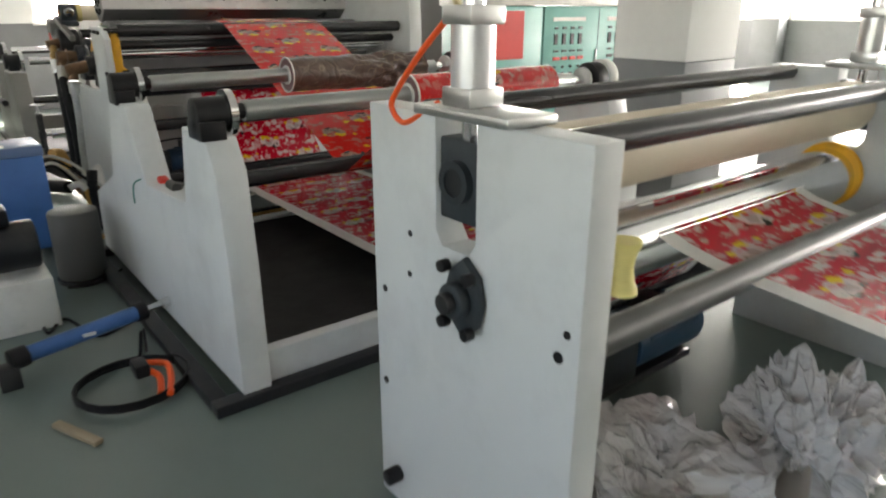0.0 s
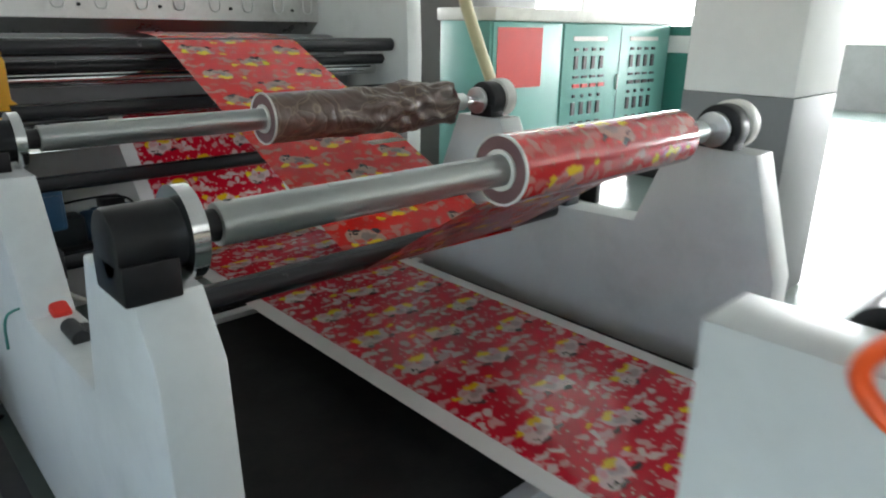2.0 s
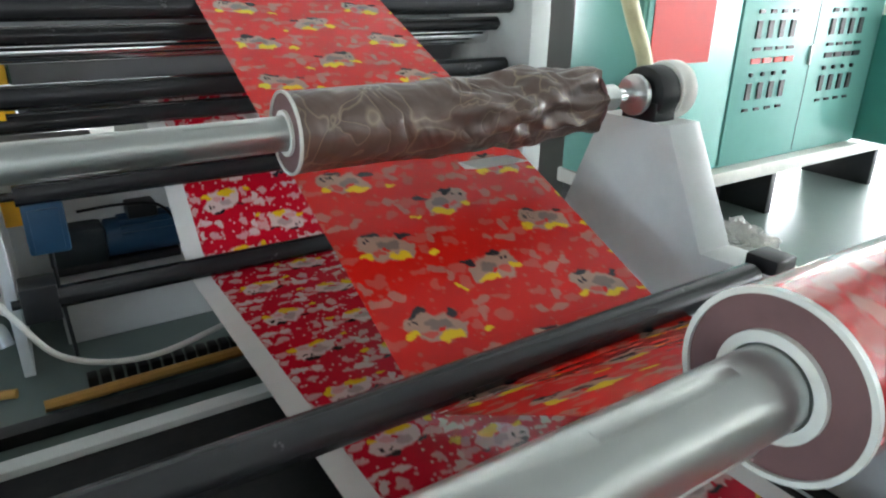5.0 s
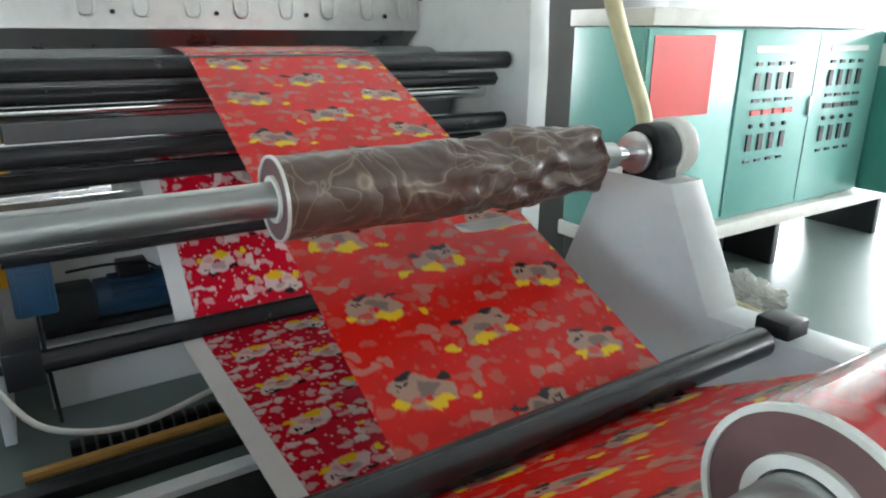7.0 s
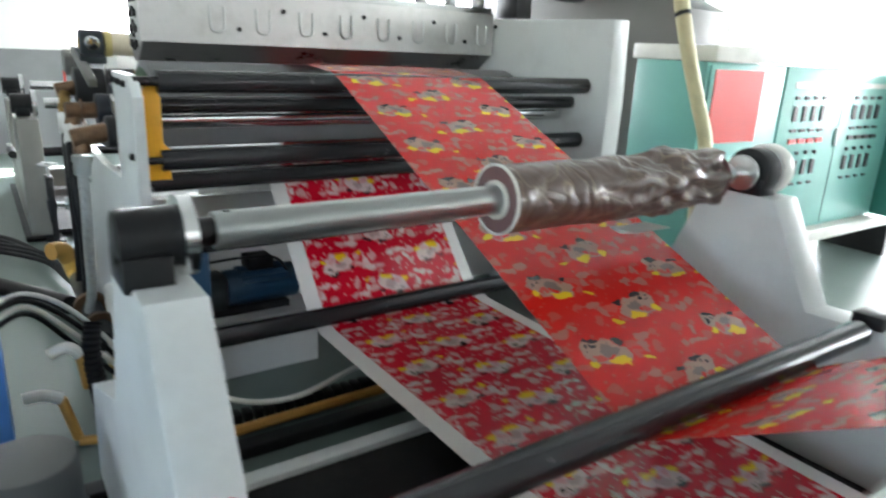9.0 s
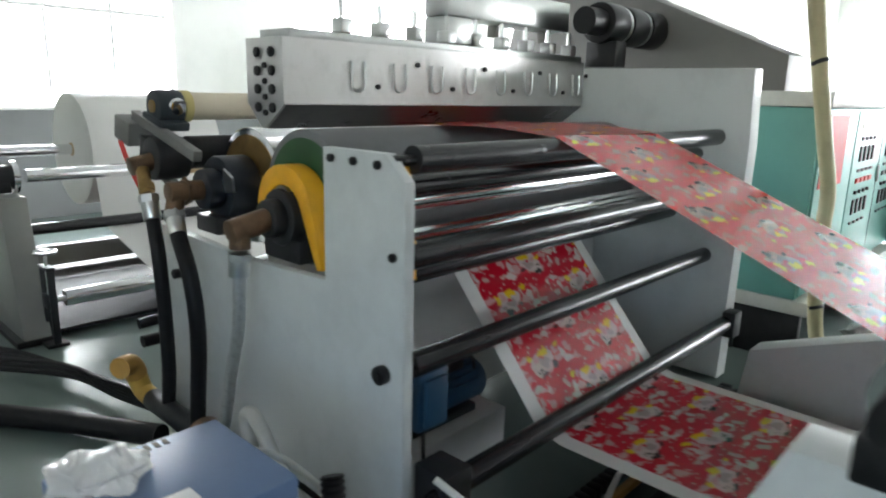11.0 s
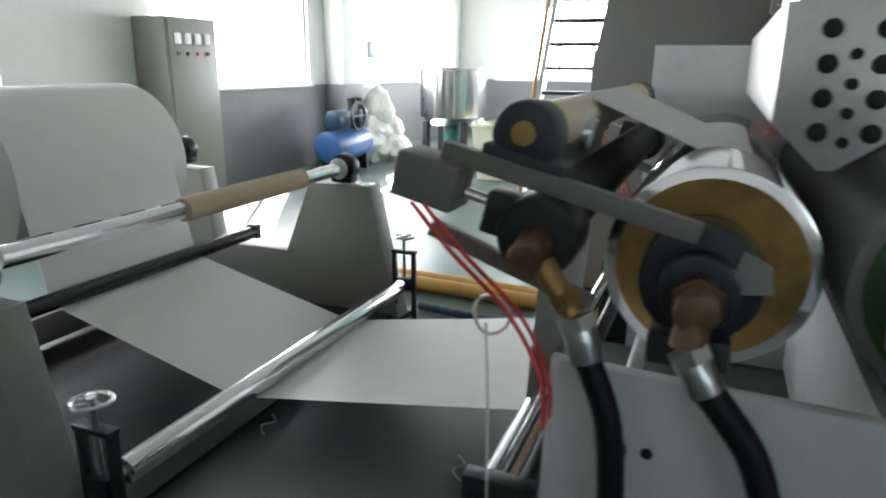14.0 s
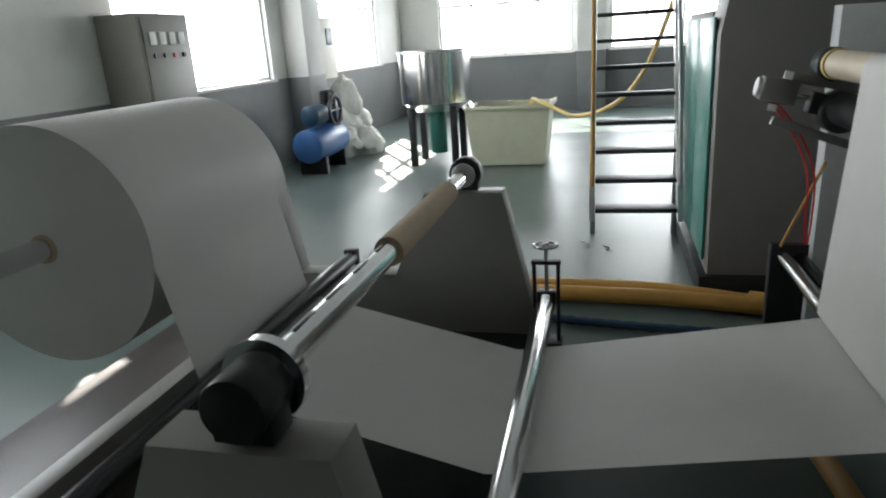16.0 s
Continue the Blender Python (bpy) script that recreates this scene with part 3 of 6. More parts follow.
def roll_uv(bm, x0, x1, y, z, r, seg=64, cols=12, lump=0.0, seed=0.0):
    uv = bm.loops.layers.uv.new("UVMap")
    rows = []
    for c in range(cols + 1):
        x = x0 + (x1 - x0) * c / cols
        row = []
        for k in range(seg):
            a = 2 * math.pi * k / seg
            rr = r + lump * (noise.noise(Vector((x * 5.5 + seed, math.cos(a + x * 2.5) * 1.7, math.sin(a + x * 2.5) * 1.7))) + 0.45 * noise.noise(Vector((x * 9 + seed, math.cos(a - x * 4) * 3.2, math.sin(a - x * 4) * 3.2)))) * min(1.0, max(0.06, (x - x0 - 0.22) * 2.4))
            row.append(bm.verts.new((x, y + rr * math.cos(a), z + rr * math.sin(a))))
        rows.append(row)
    for c in range(cols):
        for k in range(seg):
            j = (k + 1) % seg
            f = bm.faces.new((rows[c][k], rows[c][j], rows[c + 1][j], rows[c + 1][k]))
            for lp, (cc, kk) in zip(f.loops, ((c, k), (c, k + 1), (c + 1, k + 1), (c + 1, k))):
                lp[uv].uv = (x0 + (x1 - x0) * cc / cols, 2 * math.pi * r * kk / seg)
    return bm


def film_roll(x0, x1, y, z, r, mat, label, lump=0.0):
    t = thing("film_roll", (x0 + x1) / 2, y, z, label, "film roll", "film rolls")
    part("wound_film", roll_uv(B(), x0, x1, y, z, r, 72, 48 if lump else 10, lump), mat, t)
    for x, d in ((x0, 0.003), (x1, -0.003)):
        part("roll_face", ring(B(), (x + d, y, z), (x + d * 2, y, z), r - 0.002, 0.052, 64), ROLL_END, t)
    part("core", ring(B(), (x0 - 0.004, y, z), (x1 + 0.004, y, z), 0.053, 0.042, 40), OFFWHITE, t, "pale cardboard core")
    bm = B()
    ring(bm, (x0 - 0.001, y, z), (x0 + 0.006, y, z), r + 0.002, r - 0.004, 64)
    part("white_edge", bm, OFFWHITE, t)
    return t


RED_SHAFT = air_shaft(2.493, 1.127, "bright steel air shaft carrying the red film roll")
BROWN_SHAFT = air_shaft(3.69, 1.129, "bright steel air shaft carrying the brown film roll")
RED_ROLL = film_roll(1.615, 2.487, 2.493, 1.127, 0.090, PRINT_ROLL, "glossy roll of red printed film on a steel shaft")
BROWN_ROLL = film_roll(1.615, 2.558, 3.69, 1.129, 0.095, BROWN_FILM, "roll wrapped in wrinkled dark brown film", 0.036)
bm = B()
prism(bm, [(3.60, 1.00), (3.66, 0.985), (3.70, 0.995)], 2.10, 2.27)
solid("torn_film_scrap", bm, OFFWHITE, "torn pale film scrap under the brown roll", "film scrap")

# ---- running film ----
LINE_SPEED = 0.56


def along(path):
    """Points (x, y, z) with the length run up to each."""
    pts = [Vector(p) for p in path]
    run = [0.0]
    for p, q in zip(pts, pts[1:]):
        run.append(run[-1] + (q - p).length)
    return pts, run


def spot(line, d):
    pts, run = line
    for i in range(len(pts) - 1):
        if d <= run[i + 1] or i == len(pts) - 2:
            return pts[i].lerp(pts[i + 1], (d - run[i]) / (run[i + 1] - run[i]))


def film_pieces(owner, line, count, bands, repeat):
    """Cuts a web into short flat lengths. bands: (from, to, material) across; repeat: the print's length, stretched to fit a whole number of times."""
    total = line[1][-1]
    step = total / count
    stretch = max(1, round(total / repeat)) * repeat / total
    pieces = []
    for k in range(count):
        bm = B()
        uv = bm.loops.layers.uv.new("UVMap")
        for slot, (a, b, _) in enumerate(bands):
            cols = max(1, round((b - a) / 0.13))
            for c in range(cols):
                x0, x1 = a + (b - a) * c / cols, a + (b - a) * (c + 1) / cols
                f = bm.faces.new([bm.verts.new(p) for p in ((x0, -step / 2, 0), (x1, -step / 2, 0), (x1, step / 2, 0), (x0, step / 2, 0))])
                f.material_index = slot
                for lp, (u, v) in zip(f.loops, ((x0, k), (x1, k), (x1, k + 1), (x0, k + 1))):
                    lp[uv].uv = (u, v * step * stretch)
        bmesh.ops.remove_doubles(bm, verts=bm.verts, dist=0.0005)
        me = bpy.data.meshes.new("film_length")
        bm.to_mesh(me)
        bm.free()
        for _, _, mat in bands:
            me.materials.append(mat)
        ob = new("film_length", me)
        ob.parent = owner
        pieces.append(ob)
    return pieces


def run_film(owner, pieces, line):
    """Each length runs down the line and, once through, comes round again at its beginning."""
    base, total, count = origin(owner), line[1][-1], len(pieces)
    step = total / count
    cycle = round(total / LINE_SPEED * FPS)
    last = frame(16.0) - 1

    def place(d):
        a, b = spot(line, d), spot(line, d + step)
        way = (b - a).normalized()
        side = (Vector((1, 0, 0)) - way * way.x).normalized()
        m = Matrix((side, way, side.cross(way))).transposed().to_4x4()
        return Matrix.Translation((a + b) / 2 - base) @ m

    for k, ob in enumerate(pieces):
        shift = cycle * (count - 1 - k) / count
        rows = []
        for f in range(last + 1):
            at = (f - shift) % cycle
            after = (f + 1 - shift) % cycle
            # every third frame, and both sides of a new start
            if f in (0, last) or f % 3 == 0 or after < at or at < 1.0:
                rows.append((f / FPS, place(at / cycle * total)))
        walk(ob, rows)


LOW_PATH = [(5.62, 1.10), (5.42, 0.98)] + arc(4.832, 0.363, 0.0425, -38, -90, 4) + [(1.62, 0.305), (1.40, 0.62)] + arc(1.26, 0.80, 0.122, 190, 60, 10) + [(1.04, 0.80), (-2.4, 0.51)]
LOW_LINE = along([(2.05, y, z) for y, z in LOW_PATH])
LOW_WEB = thing("printed_film_web", 2.05, 3.0, 0.3, "running web of red printed gift film with white paper edges", "film web")
LOW_PIECES = film_pieces(LOW_WEB, LOW_LINE, 80, ((-0.465, -0.39, PAPER), (-0.39, 0.39, PRINT), (0.39, 0.455, PAPER)), 0.275)
CLEAR_PATH = arc(2.493, 1.127, 0.0915, 240, 302, 5) + arc(3.192, 0.690, 0.0435, 240, 292, 4) + arc(5.0, 1.35, 0.045, 112, 90, 3) + [(5.3, 1.415), (6.0, 1.40)]
CLEAR_RUN = along([(0.0, y, z) for y, z in CLEAR_PATH])[1]
CLEAR_LINE = along([(2.035 + 0.15 * d / CLEAR_RUN[-1], y, z) for d, (y, z) in zip(CLEAR_RUN, CLEAR_PATH)])
CLEAR_WEB = thing("clear_film_web", 2.1, 4.2, 0.9, "thin glossy see-through red printed film between rollers", "film web")
CLEAR_PIECES = film_pieces(CLEAR_WEB, CLEAR_LINE, 40, ((-0.385, 0.385, PRINT_CLEAR),), 0.275)


# ---- laminator ----
MX0, MX1 = 0.95, 0.99
MFX0, MFX1 = 3.30, 3.42
PLATE = [(4.925, 0.02), (4.925, 1.298), (5.005, 1.372), (5.297, 1.372), (5.297, 0.945), (5.77, 0.925), (6.50, 0.95), (6.53, 0.02)]


def bolt(parent, x, y, z, r, mat=BLACK, h=0.02):
    bm = B()
    cyl(bm, (x, y, z), (x - h, y, z), r, 16, bevel=r * 0.15)
    cyl(bm, (x - h, y, z), (x - h - 0.004, y, z), r * 0.55, 6)
    return part("bolt", bm, mat, parent)


def laminator():
    t = thing("laminator", 2.2, 5.7, 0, "grey-white extrusion laminating machine with heavy side plates", "laminating machine")
    part("near_side_plate", prism(B(), PLATE, MX0, MX1, bevel=0.005), PAINT, t)
    part("far_side_plate", prism(B(), [(4.86, 0.02), (4.84, 1.30), (4.86, 1.70), (6.55, 1.71), (6.57, 0.02)], MFX0, MFX1, bevel=0.005), PAINT, t)
    part("tie_bar", cyl(B(), (MX1, 6.45, 0.2), (MFX0, 6.45, 0.2), 0.04, 20), PAINT, t)
    part("inner_cross_panel", box(B(), MX1, MFX0, 5.7, 5.74, 0.05, 0.75), PAINT, t)
    for y, z, r in ((5.249, 1.342, 0.013), (5.141, 1.341, 0.013), (5.033, 1.339, 0.013), (4.967, 1.081, 0.014), (5.007, 0.713, 0.030), (6.335, 0.756, 0.022)):
        bolt(t, MX0, y, z, r, h=0.014 if r < 0.02 else 0.03)
    bm = B()
    for y in (6.27,):
        cyl(bm, (MX0 + 0.001, y, 0.756), (MX0 - 0.002, y, 0.756), 0.014, 16)
    part("drilled_hole", bm, BLACK, t)
    part("inner_guard", prism(B(), [(1.0, 0.98), (1.0, 1.30), (1.015, 1.335), (1.05, 1.335), (1.065, 1.29), (1.065, 1.12), (1.085, 1.10), (1.085, 0.98)], 5.012, 5.06, 'y', bevel=0.006), YELLOW, t, "yellow painted guard cover")
    part("inner_guard", box(B(), 1.0, 1.15, 5.15, 5.20, 0.55, 0.67, 0.006), YELLOW, t, "yellow painted guard cover")
    # guide rollers in front
    for y, z, r, mat in ((5.0, 1.35, 0.042, ROLLER), (5.10, 1.255, 0.034, ROLLER), (5.20, 1.19, 0.04, CHROME), (5.02, 1.055, 0.042, ROLLER), (5.0, 0.712, 0.04, ROLLER), (4.832, 0.363, 0.042, ROLLER), (5.30, 1.02, 0.05, CHROME), (5.22, 0.93, 0.04, ROLLER)):
        x0 = MX1 + 0.06
        bm = B()
        cyl(bm, (x0, y, z), (MFX0 - 0.02, y, z), r, 28)
        cyl(bm, (MX1 - 0.02, y, z), (MFX0 + 0.02, y, z), r * 0.42, 12)
        part("guide_roller", bm, mat, t)
    bm = B()
    box(bm, 1.00, 1.12, 4.79, 4.925, 0.29, 0.43, 0.006)
    part("roller_bracket", bm, BLACK_STEEL, t)
    part("roller_bracket", box(B(), 3.24, 3.34, 4.78, 4.85, 0.29, 0.43, 0.006), BLACK_STEEL, t)
    return t


LAMINATOR = laminator()


def big_roll(name, y, z, r, x0, x1, shell, face, label, rim=None):
    t = thing(name, (x0 + x1) / 2, y, z, label, "machine roll")
    part("shell", cyl(B(), (x0, y, z), (x1, y, z), r, 72, bevel=0.006), shell, t)
    bm = B()
    cyl(bm, (x0 - 0.004, y, z), (x0 + 0.01, y, z), r * 0.88, 64)
    part("end_face", bm, face, t)
    bm = B()
    cyl(bm, (x0 - 0.10, y, z), (x1 + 0.15, y, z), 0.055, 28)
    part("journal", bm, STEEL, t)
    return t


CHILL_ROLL = big_roll("chill_roll", 6.185, 1.13, 0.250, 1.22, 3.22, CHROME, BRASS, "large chrome chill roll with an oily brass-coloured end")
PRESS_ROLL = big_roll("press_roll", 5.655, 1.15, 0.252, 1.13, 3.22, worn("grey_silicone_rubber", (0.16, 0.16, 0.165), 0.5, dirt=0.4, scale=4), GREEN, "large rubber press roll with a green painted end")


NAVY_BLACK = worn("oily_blue_black_casting", (0.010, 0.014, 0.022), 0.4, dirt=0.5, scale=12, bump=0.3)


def roll_ends():
    t = thing("chill_roll_bearing", 1.12, 6.185, 0.93, "black bearing housing with bronze rotary union on the chill roll", "bearing")
    bm = B()
    cyl(bm, (1.07, 6.20, 1.13), (1.21, 6.20, 1.13), 0.135, 40, bevel=0.01)
    cyl(bm, (1.00, 6.20, 1.13), (1.07, 6.20, 1.13), 0.085, 32, bevel=0.01)
    part("housing", bm, NAVY_BLACK, t)
    part("shield", prism(B(), [(6.05, 1.13), (6.06, 1.19), (6.12, 1.22), (6.14, 1.12)], 1.06, 1.072), STEEL, t)
    part("base_block", box(B(), 1.02, 1.2, 6.12, 6.30, 0.945, 1.02, 0.01), BLACK_STEEL, t)
    bm = B()
    cyl(bm, (0.86, 6.20, 1.13), (1.01, 6.20, 1.13), 0.042, 24, bevel=0.006)
    cyl(bm, (0.90, 6.20, 1.13), (0.885, 6.21, 1.05), 0.036, 20)
    cyl(bm, (0.93, 6.20, 1.13), (0.94, 6.20, 1.13), 0.058, 6)
    part("rotary_union", bm, COPPER, t, "bronze rotary union")
    t = thing("press_roll_bearing", 1.08, 5.655, 0.92, "black bearing pedestal with bronze rotary union on the press roll", "bearing")
    bm = B()
    cyl(bm, (1.01, 5.655, 1.09), (1.12, 5.655, 1.09), 0.105, 40, bevel=0.012)
    cyl(bm, (0.96, 5.655, 1.09), (1.02, 5.655, 1.09), 0.07, 32, bevel=0.008)
    box(bm, 1.02, 1.11, 5.54, 5.77, 0.93, 1.02, 0.012)
    part("pillow_block", bm, BLACK_STEEL, t)
    bm = B()
    cyl(bm, (0.82, 5.655, 1.06), (0.97, 5.655, 1.09), 0.043, 20, bevel=0.006)
    cyl(bm, (0.86, 5.655, 1.07), (0.857, 5.655, 1.0), 0.037, 20)
    part("rotary_union", bm, COPPER, t, "bronze rotary union")
    # yellow guard hood
    t = thing("roll_guard", 1.06, 5.6, 0.92, "yellow painted steel guard hood over the roll bearing", "guard")
    prof = [(5.82, 1.03), (5.825, 1.12)] + [(5.655 + 0.17 * math.cos(radians(a)), 1.115 + 0.165 * math.sin(radians(a))) for a in range(10, 160, 10)] + [(5.47, 1.08), (5.43, 0.93), (5.46, 0.925), (5.52, 1.06)] + [(5.655 + 0.108 * math.cos(radians(a)), 1.10 + 0.108 * math.sin(radians(a))) for a in range(160, -1, -16)] + [(5.77, 1.03)]
    part("hood", prism(B(), prof, 1.035, 1.118, bevel=0.004), YELLOW, t)


roll_ends()


def die():
    t = thing("slot_die", 2.22, 5.96, 1.385, "pale steel slot die with lip bolts hanging over the rolls", "extrusion die")
    x0, x1 = 1.17, 3.27
    part("die_body", prism(B(), [(5.835, 1.485), (5.835, 1.735), (6.095, 1.735), (6.095, 1.485), (5.995, 1.388), (5.965, 1.388)], x0, x1, bevel=0.004), worn("die_steel", (0.62, 0.61, 0.60), 0.35, metal=0.7, dirt=0.5, scale=6, dark=(0.4, 0.39, 0.38)), t)
    part("lower_lip", prism(B(), [(5.83, 1.483), (5.838, 1.488), (5.968, 1.392), (5.96, 1.386)], x0 + 0.01, x1 - 0.01), worn("lip_steel", (0.30, 0.29, 0.29), 0.3, metal=0.8, dirt=0.5, scale=6), t)
    for k in range(8):
        x = x0 + 0.36 + k * 0.235
        bm = B()
        w = 0.035
        tube(bm, [(x - w, 5.826, 1.66), (x - w, 5.822, 1.58), (x - w * 0.6, 5.822, 1.545), (x + w * 0.6, 5.822, 1.545), (x + w, 5.822, 1.58), (x + w, 5.826, 1.66)], 0.006, 6, 3)
        part("heater_lead", bm, STEEL, t)
        bm = B()
        cyl(bm, (x + 0.11, 5.836, 1.56 + 0.10 * (k % 2)), (x + 0.11, 5.822, 1.56 + 0.10 * (k % 2)), 0.011, 10)
        part("heater_terminal", bm, BLACK, t)
    for r in range(4):
        for c in range(2):
            bm = B()
            cyl(bm, (x0, 5.905 + c * 0.10, 1.47 + r * 0.07), (x0 - 0.012, 5.905 + c * 0.10, 1.47 + r * 0.07), 0.02, 14, bevel=0.003)
            part("end_bolt", bm, BLACK, t)
            if c == 0:
                bm = B()
                cyl(bm, (x0, 5.955, 1.45 + r * 0.06), (x0 - 0.01, 5.955, 1.45 + r * 0.06), 0.012, 12)
                part("end_bolt", bm, BLACK, t)
    part("top_plate", box(B(), x0 + 0.05, x1, 5.86, 6.07, 1.736, 1.77, 0.004), STEEL, t)
    for k in range(9):
        x = x0 + 0.3 + k * 0.21
        bm = B()
        box(bm, x, x + 0.06, 5.86, 5.93, 1.771, 1.83, 0.006)
        cyl(bm, (x + 0.03, 5.9, 1.83), (x + 0.03, 5.9, 1.90), 0.012, 10)
        part("heater_plug", bm, STEEL, t)


die()


# ---- upright nip station ----
def nip_station():
    t = thing("nip_station", 1.95, 1.2, 0, "grey-white upright nip roller station with air cylinders", "nip station")
    x0, x1 = 0.866, 0.955
    for side, (a, b) in enumerate(((x0, x1), (3.02, 3.11))):
        prof = [(0.83, 0.0), (0.83, 1.25), (1.16, 1.25), (1.16, 0.965), (1.185, 0.93), (1.285, 0.93), (1.31, 0.965), (1.31, 1.25), (1.60, 1.25), (1.60, 0.0)]
        part("side_plate", prism(B(), prof, a, b, bevel=0.004), PAINT, t)
        part("top_bridge", box(B(), a - 0.03, b + 0.03, 1.03, 1.36, 1.251, 1.275, 0.006), STEEL, t)
        bm = B()
        xc = (a + b) / 2
        part("cylinder_base", box(B(), xc - 0.05, xc + 0.05, 1.178, 1.278, 1.276, 1.318, 0.003), STEEL, t)
        part("cylinder_barrel", cyl(B(), (xc, 1.228, 1.318), (xc, 1.228, 1.452), 0.050, 32), worn("brushed_aluminium", (0.72, 0.72, 0.72), 0.38, metal=0.8, dirt=0.3, scale=8) if side == 0 else STEEL, t)
        part("cylinder_cap", box(B(), xc - 0.05, xc + 0.05, 1.178, 1.278, 1.452, 1.492, 0.003), STEEL, t)
        part("cylinder_rod", cyl(B(), (xc, 1.228, 1.492), (xc, 1.228, 1.75), 0.026, 20), CHROME, t)
        part("bearing_slide", box(B(), a + 0.012, b - 0.012, 1.163, 1.307, 1.00, 1.20, 0.006), CAST, t)
        bm = B()
        ring(bm, (a + 0.014, 1.235, 1.10), (a - 0.008, 1.235, 1.10), 0.052, 0.034, 36)
        part("bearing_ring", bm, CAST, t)
        part("shaft_end", cyl(B(), (a + 0.02, 1.235, 1.10), (a - 0.002, 1.235, 1.10), 0.036, 28), BLACK_STEEL, t)
        part("lift_screw", cyl(B(), (xc, 1.235, 1.20), (xc, 1.235, 1.252), 0.02, 16), CHROME, t)
    # flanged bearing below the slot
    bm = B()
    prism(bm, [(1.11, 0.83), (1.125, 0.895), (1.175, 0.935), (1.225, 0.895), (1.245, 0.83), (1.225, 0.765), (1.175, 0.725), (1.125, 0.765)], x0 - 0.028, x0 - 0.001, bevel=0.01)
    part("flange_bearing", bm, CAST, t, "dark blue-grey cast flange bearing")
    part("bearing_boss", cyl(B(), (x0 - 0.028, 1.18, 0.83), (x0 - 0.06, 1.18, 0.83), 0.045, 28, bevel=0.006), CAST, t)
    part("drive_stub", cyl(B(), (x0 - 0.06, 1.18, 0.83), (x0 - 0.085, 1.18, 0.83), 0.026, 20, bevel=0.004), BLACK_STEEL, t)
    for dy, dz in ((-0.045, 0.065), (0.045, 0.075), (0.045, -0.07), (-0.045, -0.075)):
        bm = B()
        cyl(bm, (x0 - 0.028, 1.18 + dy, 0.83 + dz), (x0 - 0.055, 1.18 + dy, 0.83 + dz), 0.016, 12, bevel=0.003)
        part("flange_bolt", bm, BLACK, t)
    for y, z, r in ((1.55, 0.726, 0.011), (1.42, 0.926, 0.009), (1.425, 0.81, 0.009), (0.865, 0.85, 0.010), (0.885, 0.79, 0.014), (1.56, 0.42, 0.012)):
        part("drilled_hole", cyl(B(), (x0 + 0.004, y, z), (x0 - 0.0015, y, z), r, 14), BLACK, t)
    part("lever_knob", cyl(B(), (x0, 1.50, 0.115), (x0 - 0.05, 1.50, 0.115), 0.026, 20, bevel=0.006), BLACK, t)
    # rolls between the plates
    for nm, y, z, r, mat, lab in (("nip_roll", 1.235, 1.10, 0.105, CREAM, "cream rubber nip roll"), ("driven_roll", 1.26, 0.80, 0.12, CHROME, "chrome driven roll"),
                                  ("guide_roller", 1.03, 1.20, 0.036, ROLLER, ""), ("guide_roller", 1.50, 1.225, 0.032, ROLLER, ""), ("guide_roller", 0.89, 0.785, 0.040, worn("satin_steel_roller", (0.12, 0.12, 0.12), 0.3, metal=0.8, dirt=0.3, scale=6, vary=0.05), "satin steel guide roller"),
                                  ("guide_roller", 1.62, 0.34, 0.04, ROLLER, "")):
        bm = B()
        cyl(bm, (x1 + 0.03, y, z), (2.99, y, z), r, 36)
        cyl(bm, (x1 - 0.01, y, z), (3.03, y, z), min(r * 0.5, 0.03), 14)
        part(nm, bm, mat, t, lab)
    part("yellow_hub", cyl(B(), (1.02, 1.27, 0.84), (1.07, 1.27, 0.84), 0.075, 32, bevel=0.02), YELLOW, t, "yellow painted roll hub")
    part("yellow_hub", cyl(B(), (2.95, 1.255, 0.81), (2.985, 1.255, 0.81), 0.140, 40, bevel=0.012), YELLOW, t, "yellow painted roll hub")
    # orange air tube
    bm = B()
    tube(bm, [(0.88, 1.285, 1.462), (0.86, 1.36, 1.385), (0.86, 1.455, 1.296), (0.86, 1.485, 1.25), (0.865, 1.445, 1.215), (0.87, 1.38, 1.238), (0.88, 1.315, 1.275)], 0.0075, 10)
    part("air_tube", bm, ORANGE, t, "orange polyurethane air tube")
    for y, z in ((1.285, 1.47), (1.30, 1.292)):
        part("air_fitting", cyl(B(), (0.925, y - 0.02, z), (0.90, y + 0.02, z), 0.013, 14), BLACK, t)
    bm = B()
    pr = [(0.0, 0.036), (0.012, 0.034), (0.03, 0.026), (0.06, 0.022), (0.09, 0.026), (0.108, 0.034), (0.12, 0.036)]
    for i in range(len(pr) - 1):
        cyl(bm, (1.04, 0.87, 0.90 + pr[i][0]), (1.04, 0.87, 0.90 + pr[i + 1][0]), pr[i][1], 24, r2=pr[i + 1][1])
    part("yellow_spool", bm, worn("pale_yellow_nylon", (0.75, 0.66, 0.25), 0.45, dirt=0.2), t, "pale yellow nylon spool")


nip_station()


